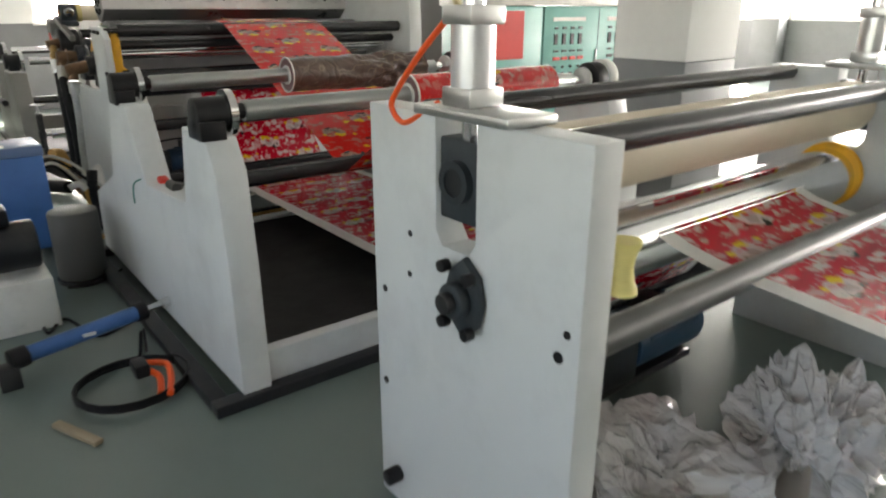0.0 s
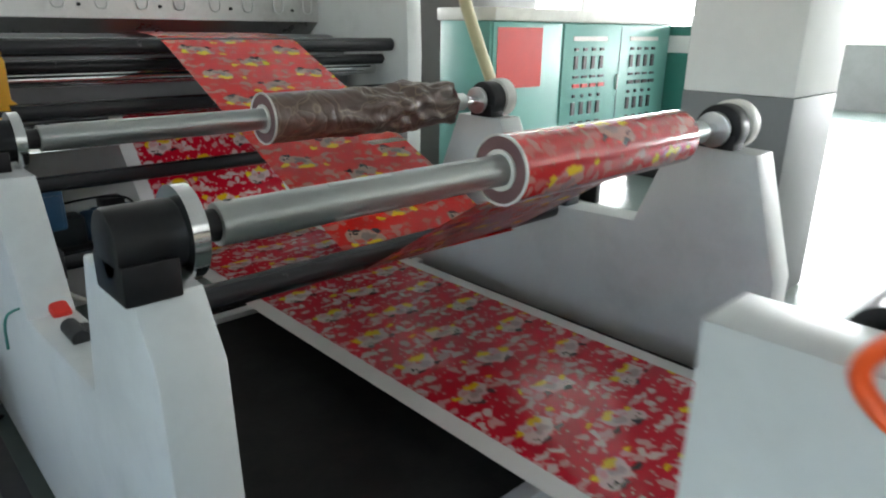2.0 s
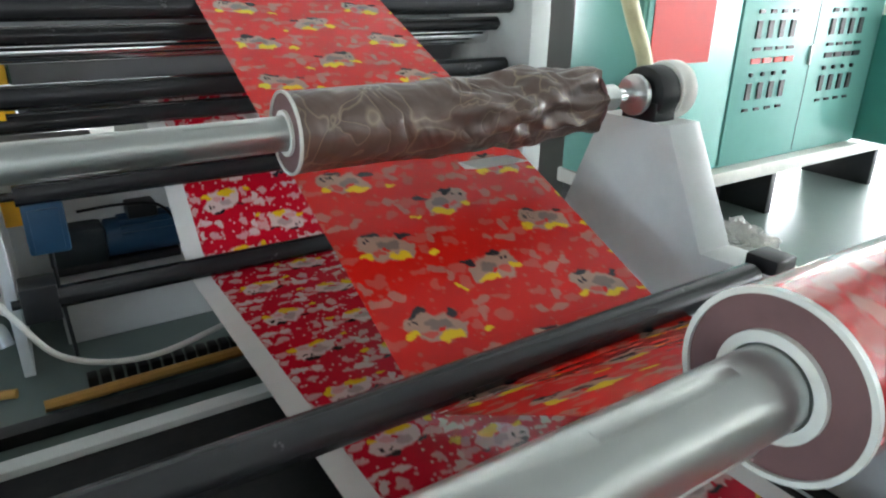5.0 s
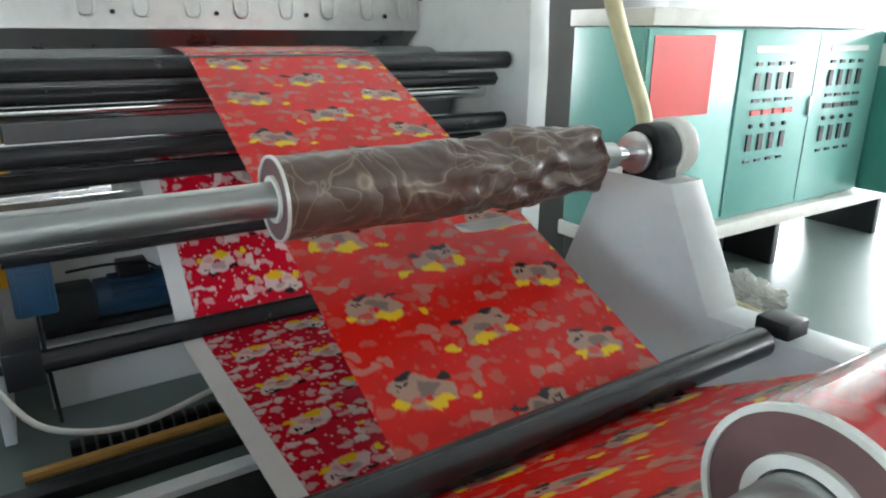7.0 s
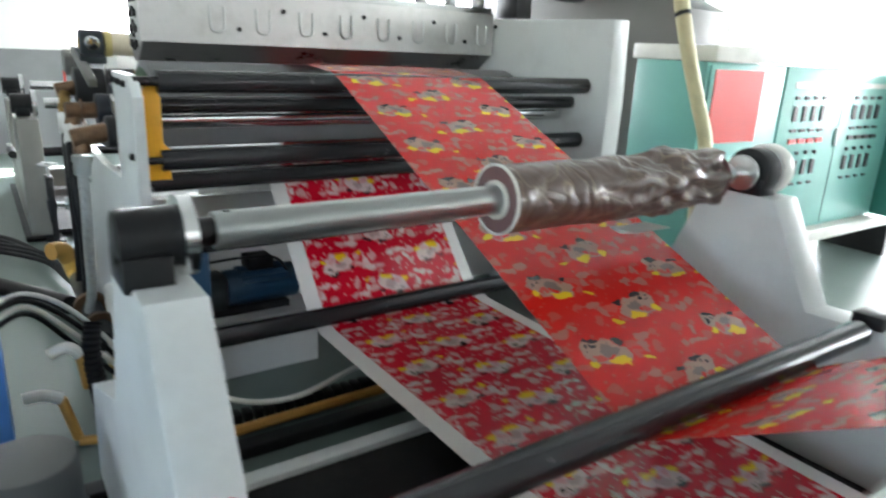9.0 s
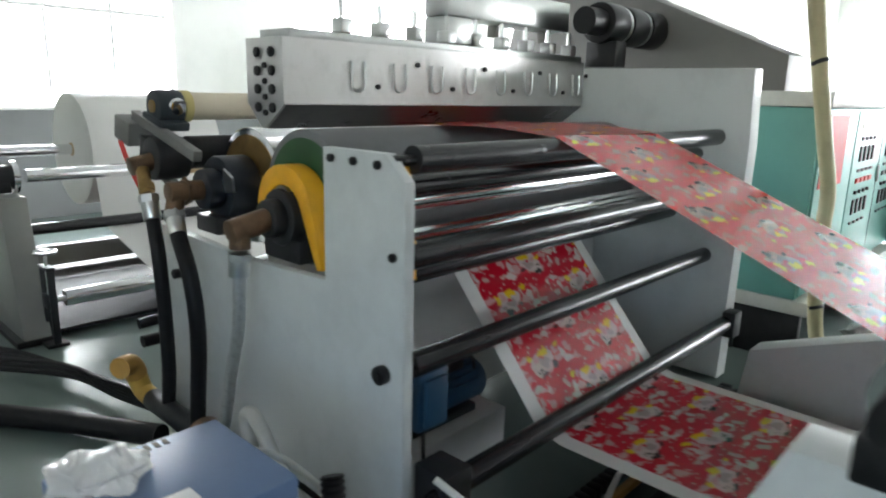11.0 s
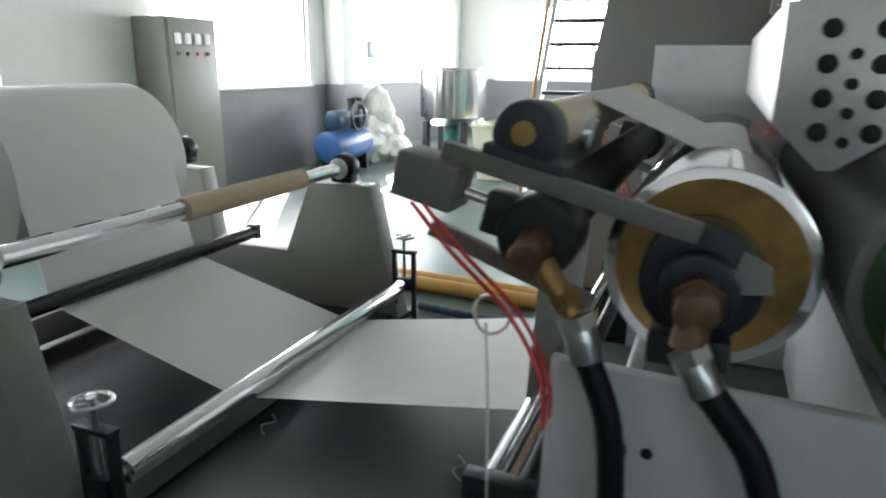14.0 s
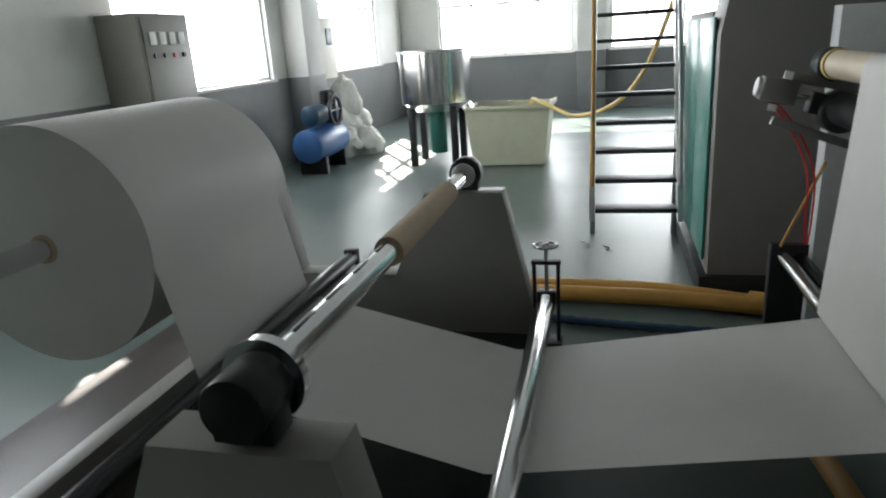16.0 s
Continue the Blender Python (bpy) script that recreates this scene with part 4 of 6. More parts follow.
# ---- unwinder with the paper roll ----
def unwinder():
    t = thing("unwinder", 2.1, 9.0, 0, "grey steel unwinding stand with trapezoid side towers", "winding stand")
    for nm, a, b in (("near_side_tower", 0.72, 0.87), ("far_side_tower", 3.11, 3.26)):
        part(nm, prism(B(), [(7.96, 0.04), (8.15, 0.875), (8.58, 0.875), (8.78, 0.40), (9.38, 0.40), (9.46, 0.90), (9.78, 0.90), (9.95, 0.04)], a, b, bevel=0.006), PAINT2, t)
        part("foot_rail", box(B(), a - 0.04, b + 0.04, 7.95, 10.1, 0.0, 0.04, 0.004), BLACK_STEEL, t)
    part("cross_beam", box(B(), 0.87, 3.11, 9.5, 9.6, 0.10, 0.26, 0.006), PAINT2, t)
    part("deck_plate", box(B(), 0.87, 3.11, 8.0, 9.2, 0.04, 0.06), DECK, t, "black dusty deck plate")
    part("base_plate", box(B(), 0.87, 3.11, 9.2, 10.28, 0.04, 0.06, 0.004), worn("dusty_brown_plate", (0.055, 0.046, 0.041), 0.42, dirt=0.7, scale=3, bump=0.3, dark=(0.03, 0.027, 0.025)), t, "dusty brown base plate")
    for y, z in ((8.35, 0.975), (9.635, 1.02)):
        chuck(t, 0.87, y, z, -1, 1.2)
        chuck(t, 3.08, y, z, 1)
    bm = B()
    cyl(bm, (0.88, 9.04, 0.50), (3.10, 9.04, 0.50), 0.042, 28)
    part("guide_roller", bm, ROLLER, t, "dark guide roller")
    bm = B()
    box(bm, 3.09, 3.14, 9.0, 9.08, 0.46, 0.55, 0.006)
    part("roller_bracket", bm, BLACK, t)
    bm = B()
    cyl(bm, (0.70, 8.95, 0.50), (0.70, 9.25, 0.50), 0.032, 20)
    part("air_cylinder", bm, BLACK, t)
    bm = B()
    cyl(bm, (0.70, 9.25, 0.50), (0.70, 9.42, 0.50), 0.010, 12)
    box(bm, 0.68, 0.72, 9.40, 9.46, 0.47, 0.53, 0.006)
    part("cylinder_rod", bm, STEEL, t)
    # shafts and rolls
    s = thing("air_shaft", 2.1, 8.35, 0.97, "chrome air shaft with an empty cardboard core", "winding shaft", "air shafts")
    part("tube", cyl(B(), (0.93, 8.35, 0.975), (3.15, 8.35, 0.975), 0.040, 32), CHROME, s)
    for k in range(9):
        bm = B()
        box(bm, 1.02 + k * 0.21, 1.02 + k * 0.21 + 0.12, 8.345, 8.357, 1.009, 1.0175, 0.002)
        part("expanding_key", bm, BLACK_STEEL, s)
    c = tagged(solid("cardboard_core", ring(B(), (1.77, 8.35, 0.975), (2.69, 8.35, 0.975), 0.054, 0.041, 36), PAPER_CORE), "brown cardboard core tube on a shaft", "core tube")
    c2 = thing("air_shaft", 2.1, 9.635, 1.02, "chrome air shaft through the paper roll", "winding shaft", "air shafts")
    part("tube", cyl(B(), (0.93, 9.635, 1.02), (3.15, 9.635, 1.02), 0.042, 32), CHROME, c2)
    p = thing("paper_roll", 2.2, 9.635, 1.02, "large roll of white paper on a shaft", "paper roll")
    bm = B()
    ring(bm, (1.62, 9.635, 1.02), (2.70, 9.635, 1.02), 0.455, 0.05, 96)
    part("wound_paper", bm, PAPER, p)
    part("core", ring(B(), (1.612, 9.635, 1.02), (2.708, 9.635, 1.02), 0.055, 0.043, 32), PAPER_CORE, p)
    return c2, p


PAPER_SHAFT, PAPER_ROLL = unwinder()
PAPER_ROUTE = (
    arc(9.635, 1.02, 0.4565, 60, 188, 14) + arc(9.04, 0.50, 0.0435, 0, -115, 5),
    [(8.02, 0.21)] + arc(7.93, 0.274, 0.0515, 275, 262, 2),
    [(6.72, 0.425)] + arc(6.69, 0.46, 0.0375, 280, 350, 4),
    arc(6.60, 1.455, 0.0635, 10, 120, 6) + arc(6.185, 1.13, 0.2515, 75, 110, 5))
PAPER_WEB = thing("paper_web", 2.11, 7.9, 0.2, "running web of white paper between the rollers", "paper web")
paper_from = []
for route in PAPER_ROUTE:
    part("paper_span", web_mesh(B(), paper_from + route, 1.62, 2.60), PAPER, PAPER_WEB)
    paper_from = route[-1:]


def handwheel_roller():
    t = thing("adjusting_roller", 2.05, 7.925, 0, "chrome guide roller between two black handwheel stands", "guide roller")
    part("roller", cyl(B(), (0.95, 7.925, 0.274), (3.06, 7.925, 0.274), 0.050, 36, bevel=0.004), CHROME, t)
    part("axle", cyl(B(), (0.85, 7.925, 0.274), (3.17, 7.925, 0.274), 0.018, 14), STEEL, t)
    for x in (0.87, 3.14):
        s = part("stand_frame", box(B(), x - 0.06, x + 0.06, 7.84, 8.01, 0.0, 0.02, 0.003), BLACK_STEEL, t)
        for dy in (-0.075, 0.055):
            part("stand_post", box(B(), x - 0.02, x + 0.02, 7.925 + dy, 7.945 + dy, 0.02, 0.47, 0.003), BLACK_STEEL, s)
        part("stand_top", box(B(), x - 0.024, x + 0.024, 7.845, 8.005, 0.47, 0.49, 0.003), BLACK_STEEL, s)
        part("screw", cyl(B(), (x, 7.925, 0.30), (x, 7.925, 0.575), 0.010, 12), STEEL, s)
        part("slide_block", box(B(), x - 0.03, x + 0.03, 7.875, 7.975, 0.235, 0.315, 0.006), BLACK_STEEL, s)
        bm = B()
        pts = [(x + 0.062 * math.cos(radians(a)), 7.925 + 0.062 * math.sin(radians(a)), 0.575) for a in range(0, 361, 20)]
        tube(bm, pts, 0.009, 8, 1)
        for a in (30, 150, 270):
            cyl(bm, (x, 7.925, 0.572), (x + 0.058 * math.cos(radians(a)), 7.925 + 0.058 * math.sin(radians(a)), 0.575), 0.006, 8)
        cyl(bm, (x, 7.925, 0.56), (x, 7.925, 0.59), 0.016, 12)
        part("handwheel", bm, CHROME, t, "chrome handwheel")
    return t


handwheel_roller()


def entry_rollers():
    t = thing("entry_rollers", 2.2, 6.67, 0, "pair of steel entry rollers on short brackets", "guide roller")
    part("lower_roller", cyl(B(), (1.10, 6.69, 0.46), (3.36, 6.69, 0.46), 0.036, 28), CHROME, t)
    part("upper_roller", cyl(B(), (1.10, 6.60, 0.44), (3.36, 6.60, 0.44), 0.036, 28), ROLLER, t)
    for x in (1.04, 3.36):
        part("bracket", box(B(), x, x + 0.06, 6.56, 6.75, 0.0, 0.52, 0.006), BLACK_STEEL, t)
    bm = B()
    cyl(bm, (0.92, 6.72, 0.34), (1.04, 6.72, 0.34), 0.03, 20)
    cyl(bm, (0.90, 6.70, 0.44), (1.04, 6.69, 0.45), 0.026, 20)
    part("end_fitting", bm, BLACK, t)


entry_rollers()


# ---- control cabinets and room fittings ----
def control_cabinet():
    t = thing("control_cabinet", 5.0, 4.9, 0.0, "teal painted control cabinet with meter rows and open end door", "control cabinet")
    part("body", box(B(), 3.70, 6.12, 4.68, 5.18, 0.39, 1.51, 0.006), TEAL, t)
    part("plinth", box(B(), 3.70, 6.55, 4.60, 5.22, 0.30, 0.386, 0.006), OFFWHITE, t)
    part("top_ledge", box(B(), 3.70, 6.55, 4.63, 5.22, 1.514, 1.60, 0.006), OFFWHITE, t)
    for x in (3.72, 5.1, 6.46):
        part("leg", box(B(), x, x + 0.06, 4.64, 5.18, 0.0, 0.296, 0.004), BLACK_STEEL, t)
    part("corner_post", box(B(), 6.48, 6.53, 4.64, 4.69, 0.388, 1.512, 0.004), OFFWHITE, t)
    e = part("end_door", box(B(), 6.125, 6.15, 4.40, 4.80, 0.40, 1.505, 0.005), TEAL_DARK, t, "dark teal door standing open")
    part("data_plate", box(B(), 6.119, 6.124, 4.47, 4.72, 1.27, 1.42), LABEL, e)
    for k, (a, b) in enumerate(((3.72, 4.49), (4.52, 6.10))):
        d = part("door", box(B(), a, b, 4.664, 4.679, 0.41, 1.50, 0.004), TEAL, t)
        if k == 0:
            part("red_sheet", box(B(), 3.76, 4.25, 4.658, 4.662, 1.05, 1.47), RED_PAPER, d, "red paper sheet stuck on the door")
            continue
        part("door_seam", box(B(), 5.30, 5.306, 4.6615, 4.6635, 0.42, 1.49), BLACK, d)
        for half in range(2):
            x0 = a + 0.12 + half * 0.80
            part("name_strip", box(B(), x0, x0 + 0.46, 4.659, 4.663, 1.375, 1.41), OFFWHITE, d)
            for r, (z, w, hh, mat) in enumerate(((1.30, 0.05, 0.022, BLACK), (1.16, 0.045, 0.10, BLACK), (1.09, 0.07, 0.018, BLACK), (1.015, 0.085, 0.030, RED if half == 0 else BLACK), (0.95, 0.03, 0.03, BLACK), (0.80, 0.045, 0.10, BLACK), (0.73, 0.05, 0.016, BLACK))):
                for c in range(4):
                    x = x0 + 0.02 + c * 0.115
                    bm = B()
                    if r == 4:
                        cyl(bm, (x + 0.02, 4.664, z), (x + 0.02, 4.648, z), 0.013, 12)
                    else:
                        box(bm, x, x + w, 4.653, 4.663, z, z + hh)
                    part(("switch", "voltmeter", "switch", "display", "knob", "controller", "switch")[r], bm, mat, d)
        part("door_handle", box(B(), 5.27, 5.285, 4.645, 4.663, 0.98, 1.10, 0.003), STEEL, d)
    t.location.x += 0.2


control_cabinet()


def extruder():
    t = thing("extruder_frame", 4.3, 5.9, 0, "tall grey extruder frame with a deep teal side panel", "extruder")
    part("front_body", prism(B(), [(4.90, 0.14), (4.90, 1.80), (6.80, 2.60), (6.98, 1.60), (6.98, 0.14)], 3.93, 4.33, bevel=0.006), PAINT3, t)
    part("rear_body", box(B(), 4.34, 5.5, 5.6, 6.97, 0.14, 1.74, 0.006), PAINT3, t)
    part("side_panel", box(B(), 4.06, 4.66, 6.985, 7.0, 0.2, 1.70, 0.003), TEAL_DARK, t, "deep teal side panel")
    part("side_panel", box(B(), 4.68, 5.45, 6.985, 7.0, 0.2, 1.70, 0.003), TEAL_DARK, t, "deep teal side panel")
    part("foot_rail", box(B(), 3.90, 5.5, 5.0, 7.03, 0.0, 0.135, 0.006), BLACK_STEEL, t)
    part("barrel", cyl(B(), (3.1, 5.75, 1.96), (5.2, 5.75, 1.98), 0.075, 28), BLACK_STEEL, t)
    for k in range(7):
        x = 3.25 + k * 0.24
        part("heater_band", cyl(B(), (x, 5.75, 1.96), (x + 0.19, 5.75, 1.962), 0.115, 30, bevel=0.008), BLACK, t)
        part("band_clamp", cyl(B(), (x + 0.2, 5.75, 1.962), (x + 0.225, 5.75, 1.963), 0.108, 28), STEEL, t)
    part("barrel_support", box(B(), 3.30, 3.42, 5.65, 5.85, 1.715, 1.86, 0.006), BLACK_STEEL, t)
    part("die_neck", box(B(), 2.12, 3.15, 5.88, 6.04, 1.90, 2.06, 0.01), STEEL, t)
    part("die_riser", box(B(), 2.12, 2.30, 5.88, 6.04, 1.775, 1.90, 0.01), STEEL, t)
    for x in (2.6, 3.05):
        part("gantry_post", box(B(), x, x + 0.06, 5.98, 6.04, 1.84, 2.6, 0.004), PAINT2, t)


extruder()


def stairs():
    t = thing("stair_ladder", 5.8, 7.38, 0, "open steel stair ladder with dark treads and yellowed rails", "stairs")
    ya, yb = 7.03, 7.73
    for k in range(12):
        x, z = 4.85 + 0.123 * k, 0.335 + 0.21 * k
        part("tread", box(B(), x, x + 0.19, ya + 0.045, yb - 0.045, z - 0.03, z, 0.003), BLACK_STEEL, t)
    for y in (ya, yb - 0.04):
        bm = B()
        prism(bm, [(4.80, 0.25), (4.95, 0.25), (6.40, 2.72), (6.25, 2.72)], y, y + 0.04, 'y')
        part("stringer", bm, STEEL, t)
        part("rear_post", box(B(), 5.30, 5.36, y, y + 0.04, 0.0, 0.95, 0.003), STEEL, t)
        bm = B()
        tube(bm, [(4.94, y + 0.02, 0.50), (5.28, y + 0.02, 1.35), (6.22, y + 0.02, 3.3)], 0.017, 10)
        part("handrail", bm, STEEL if y == ya else PIPE_YELLOW, t)
    bm = B()
    tube(bm, [(8.75, 8.6, 0.38), (8.6, 8.55, 0.84), (8.3, 8.4, 0.86), (7.9, 8.15, 0.79), (7.4, 7.9, 0.77), (6.9, 7.5, 0.95), (6.7, 7.2, 1.35), (6.6, 6.9, 2.2)], 0.023, 10)
    solid("suction_hose", bm, worn("yellow_hose", (0.70, 0.50, 0.16), 0.4, dirt=0.2), "yellow plastic suction hose from the granule bin", "hose")


stairs()


def mixer_tank():
    t = thing("mixing_tank", 9.0, 9.92, 0, "stainless steel mixing tank on four dark legs", "tank")
    bm = B()
    cyl(bm, (9.0, 9.92, 0.86), (9.0, 9.92, 1.53), 0.50, 56)
    part("vessel", bm, CHROME, t)
    part("cone", cyl(B(), (9.0, 9.92, 0.74), (9.0, 9.92, 0.86), 0.30, 48, r2=0.50), STEEL, t)
    part("lid_rim", ring(B(), (9.0, 9.92, 1.53), (9.0, 9.92, 1.56), 0.52, 0.40, 56), STEEL, t)
    part("motor", cyl(B(), (9.0, 9.92, 0.14), (9.0, 9.92, 0.74), 0.12, 28, bevel=0.02), TEAL_DARK, t)
    for a in (45, 135, 225, 315):
        x, y = 9.0 + 0.42 * math.cos(radians(a)), 9.92 + 0.42 * math.sin(radians(a))
        part("leg", box(B(), x - 0.045, x + 0.045, y - 0.045, y + 0.045, 0.0, 0.80, 0.006), BLACK_STEEL, t)
    bm = B()
    box(bm, 8.62, 8.90, 9.36, 9.46, 0.70, 0.84, 0.01, Matrix.Rotation(radians(-35), 4, 'X'))
    part("outlet_chute", bm, STEEL, t)


mixer_tank()


def granule_bin():
    t = thing("granule_bin", 8.85, 8.75, 0, "translucent cream plastic granule bin, part full", "bin")
    a, b = (8.45, 9.35), (8.30, 9.42)
    bm = B()
    lo = [(a[0] + 0.08, b[0] + 0.08), (a[1] - 0.08, b[0] + 0.08), (a[1] - 0.08, b[1] - 0.08), (a[0] + 0.08, b[1] - 0.08)]
    hi = [(a[0], b[0]), (a[1], b[0]), (a[1], b[1]), (a[0], b[1])]
    v0 = [bm.verts.new((x, y, 0.02)) for x, y in lo]
    v1 = [bm.verts.new((x, y, 0.80)) for x, y in hi]
    v2 = [bm.verts.new((x + (0.03 if x < 8.9 else -0.03), y + (0.03 if y < 8.7 else -0.03), 0.80)) for x, y in hi]
    v3 = [bm.verts.new((x + (0.03 if x < 8.9 else -0.03), y + (0.03 if y < 8.7 else -0.03), 0.05)) for x, y in lo]
    for p, q in ((v0, v1), (v1, v2), (v2, v3)):
        for i in range(4):
            bm.faces.new((p[i], p[(i + 1) % 4], q[(i + 1) % 4], q[i]))
    bm.faces.new(v0), bm.faces.new(v3)
    part("tub", bm, BIN_PLASTIC, t)
    part("rim", box(B(), a[0] - 0.03, a[1] + 0.03, b[0] - 0.03, b[0], 0.76, 0.82, 0.01), BIN_PLASTIC, t)
    part("rim", box(B(), a[0] - 0.03, a[0], b[0], b[1], 0.76, 0.82, 0.01), BIN_PLASTIC, t)
    part("granules", box(B(), a[0] + 0.12, a[1] - 0.12, b[0] + 0.12, b[1] - 0.12, 0.06, 0.4), worn("pale_granules", (0.55, 0.54, 0.42), 0.6), t)


granule_bin()


def compressor():
    t = thing("air_compressor", 8.6, 11.55, 0, "blue piston air compressor on a horizontal tank", "compressor")
    part("tank", cyl(B(), (8.05, 11.55, 0.40), (9.15, 11.55, 0.40), 0.23, 32, bevel=0.06), BLUE, t)
    for x in (8.25, 8.95):
        part("foot", box(B(), x - 0.04, x + 0.04, 11.35, 11.75, 0.0, 0.24, 0.006), BLACK_STEEL, t)
    part("motor", cyl(B(), (8.15, 11.5, 0.80), (8.55, 11.5, 0.80), 0.14, 24, bevel=0.02), NAVY, t)
    part("pump_block", box(B(), 8.70, 9.0, 11.35, 11.65, 0.64, 0.92, 0.02), NAVY, t)
    for dx in (0.0, 0.18):
        bm = B()
        for k in range(5):
            cyl(bm, (8.76 + dx, 11.5, 0.92 + k * 0.035), (8.76 + dx, 11.5, 0.94 + k * 0.035), 0.085, 20)
        cyl(bm, (8.76 + dx, 11.5, 0.90), (8.76 + dx, 11.5, 1.10), 0.06, 16)
        part("cylinder", bm, BLACK_STEEL, t)
    bm = B()
    ring(bm, (8.60, 11.32, 0.84), (8.60, 11.28, 0.84), 0.22, 0.18, 32)
    cyl(bm, (8.42, 11.30, 0.84), (8.78, 11.30, 0.84), 0.014, 8)
    cyl(bm, (8.60, 11.30, 0.66), (8.60, 11.30, 1.02), 0.014, 8)
    part("flywheel", bm, BLACK_STEEL, t)


compressor()


def sack(x, y, z, sx, sy, sz, seed, label):
    bm = B()
    bmesh.ops.create_icosphere(bm, subdivisions=4, radius=1)
    for v in bm.verts:
        c = v.co.copy()
        k = 1 + 0.18 * noise.noise(c * 1.7 + Vector((seed, 0, 0))) + 0.09 * noise.noise(c * 5 + Vector((seed, 3, 0)))
        top = max(0, c.z)
        v.co = Vector((c.x * sx * k * (1 - 0.35 * top), c.y * sy * k * (1 - 0.35 * top), c.z * sz * k))
        v.co.z = max(v.co.z, -sz * 0.55)
    bmesh.ops.translate(bm, vec=(x, y, z + sz * 0.55), verts=bm.verts)
    return solid("sack", bm, SACK, label, "sack", "sacks by the wall")


for k, (x, y, z, sx, sy, sz) in enumerate(((9.75, 11.7, 0.0, 0.42, 0.35, 0.36), (10.35, 11.65, 0.0, 0.40, 0.35, 0.34), (10.0, 11.4, 0.0, 0.36, 0.30, 0.28), (9.95, 11.75, 0.30, 0.38, 0.32, 0.34), (10.30, 11.7, 0.28, 0.34, 0.3, 0.34), (10.05, 11.72, 0.62, 0.30, 0.28, 0.40))):
    sack(x, y, z, sx, sy, sz, k * 7.3, "crumpled white woven plastic sack in a heap")


def wall_cabinet():
    t = thing("power_cabinet", 5.5, 12.0, 0, "tall grey power cabinet with meters and push buttons", "cabinet")
    part("body", box(B(), 5.36, 6.16, 11.83, 12.29, 0.08, 2.09, 0.008), PAINT2, t)
    part("plinth", box(B(), 5.38, 6.14, 11.85, 12.27, 0.0, 0.08), BLACK_STEEL, t)
    d = part("door", box(B(), 5.40, 6.12, 11.815, 11.829, 0.15, 2.05, 0.004), PAINT2, t)
    for k in range(4):
        x = 5.47 + k * 0.155
        part("meter", box(B(), x, x + 0.10, 11.80, 11.814, 1.80, 1.92, 0.004), LABEL, d)
        bm = B()
        cyl(bm, (x + 0.05, 11.814, 1.70), (x + 0.05, 11.795, 1.70), 0.022, 14)
        part("push_button", bm, RED if k == 2 else BLACK, d)
    part("rotary_switch", cyl(B(), (6.161, 11.95, 1.74), (6.22, 11.95, 1.74), 0.05, 20, bevel=0.008), BLACK, t)
    t = thing("distribution_box", 10.3, 12.1, 1.2, "white wall-mounted distribution box with a small window", "electric box")
    part("box", box(B(), 9.98, 10.55, 11.99, 12.29, 1.20, 2.14, 0.008), OFFWHITE, t)
    part("box_window", box(B(), 10.2, 10.42, 11.978, 11.988, 1.72, 1.98, 0.004), NAVY, t)
    bm = B()
    for x in (10.1, 10.18, 10.27):
        cyl(bm, (x, 12.24, 0.02), (x, 12.24, 1.2), 0.02, 10)
    part("conduit", bm, OFFWHITE, t)


wall_cabinet()


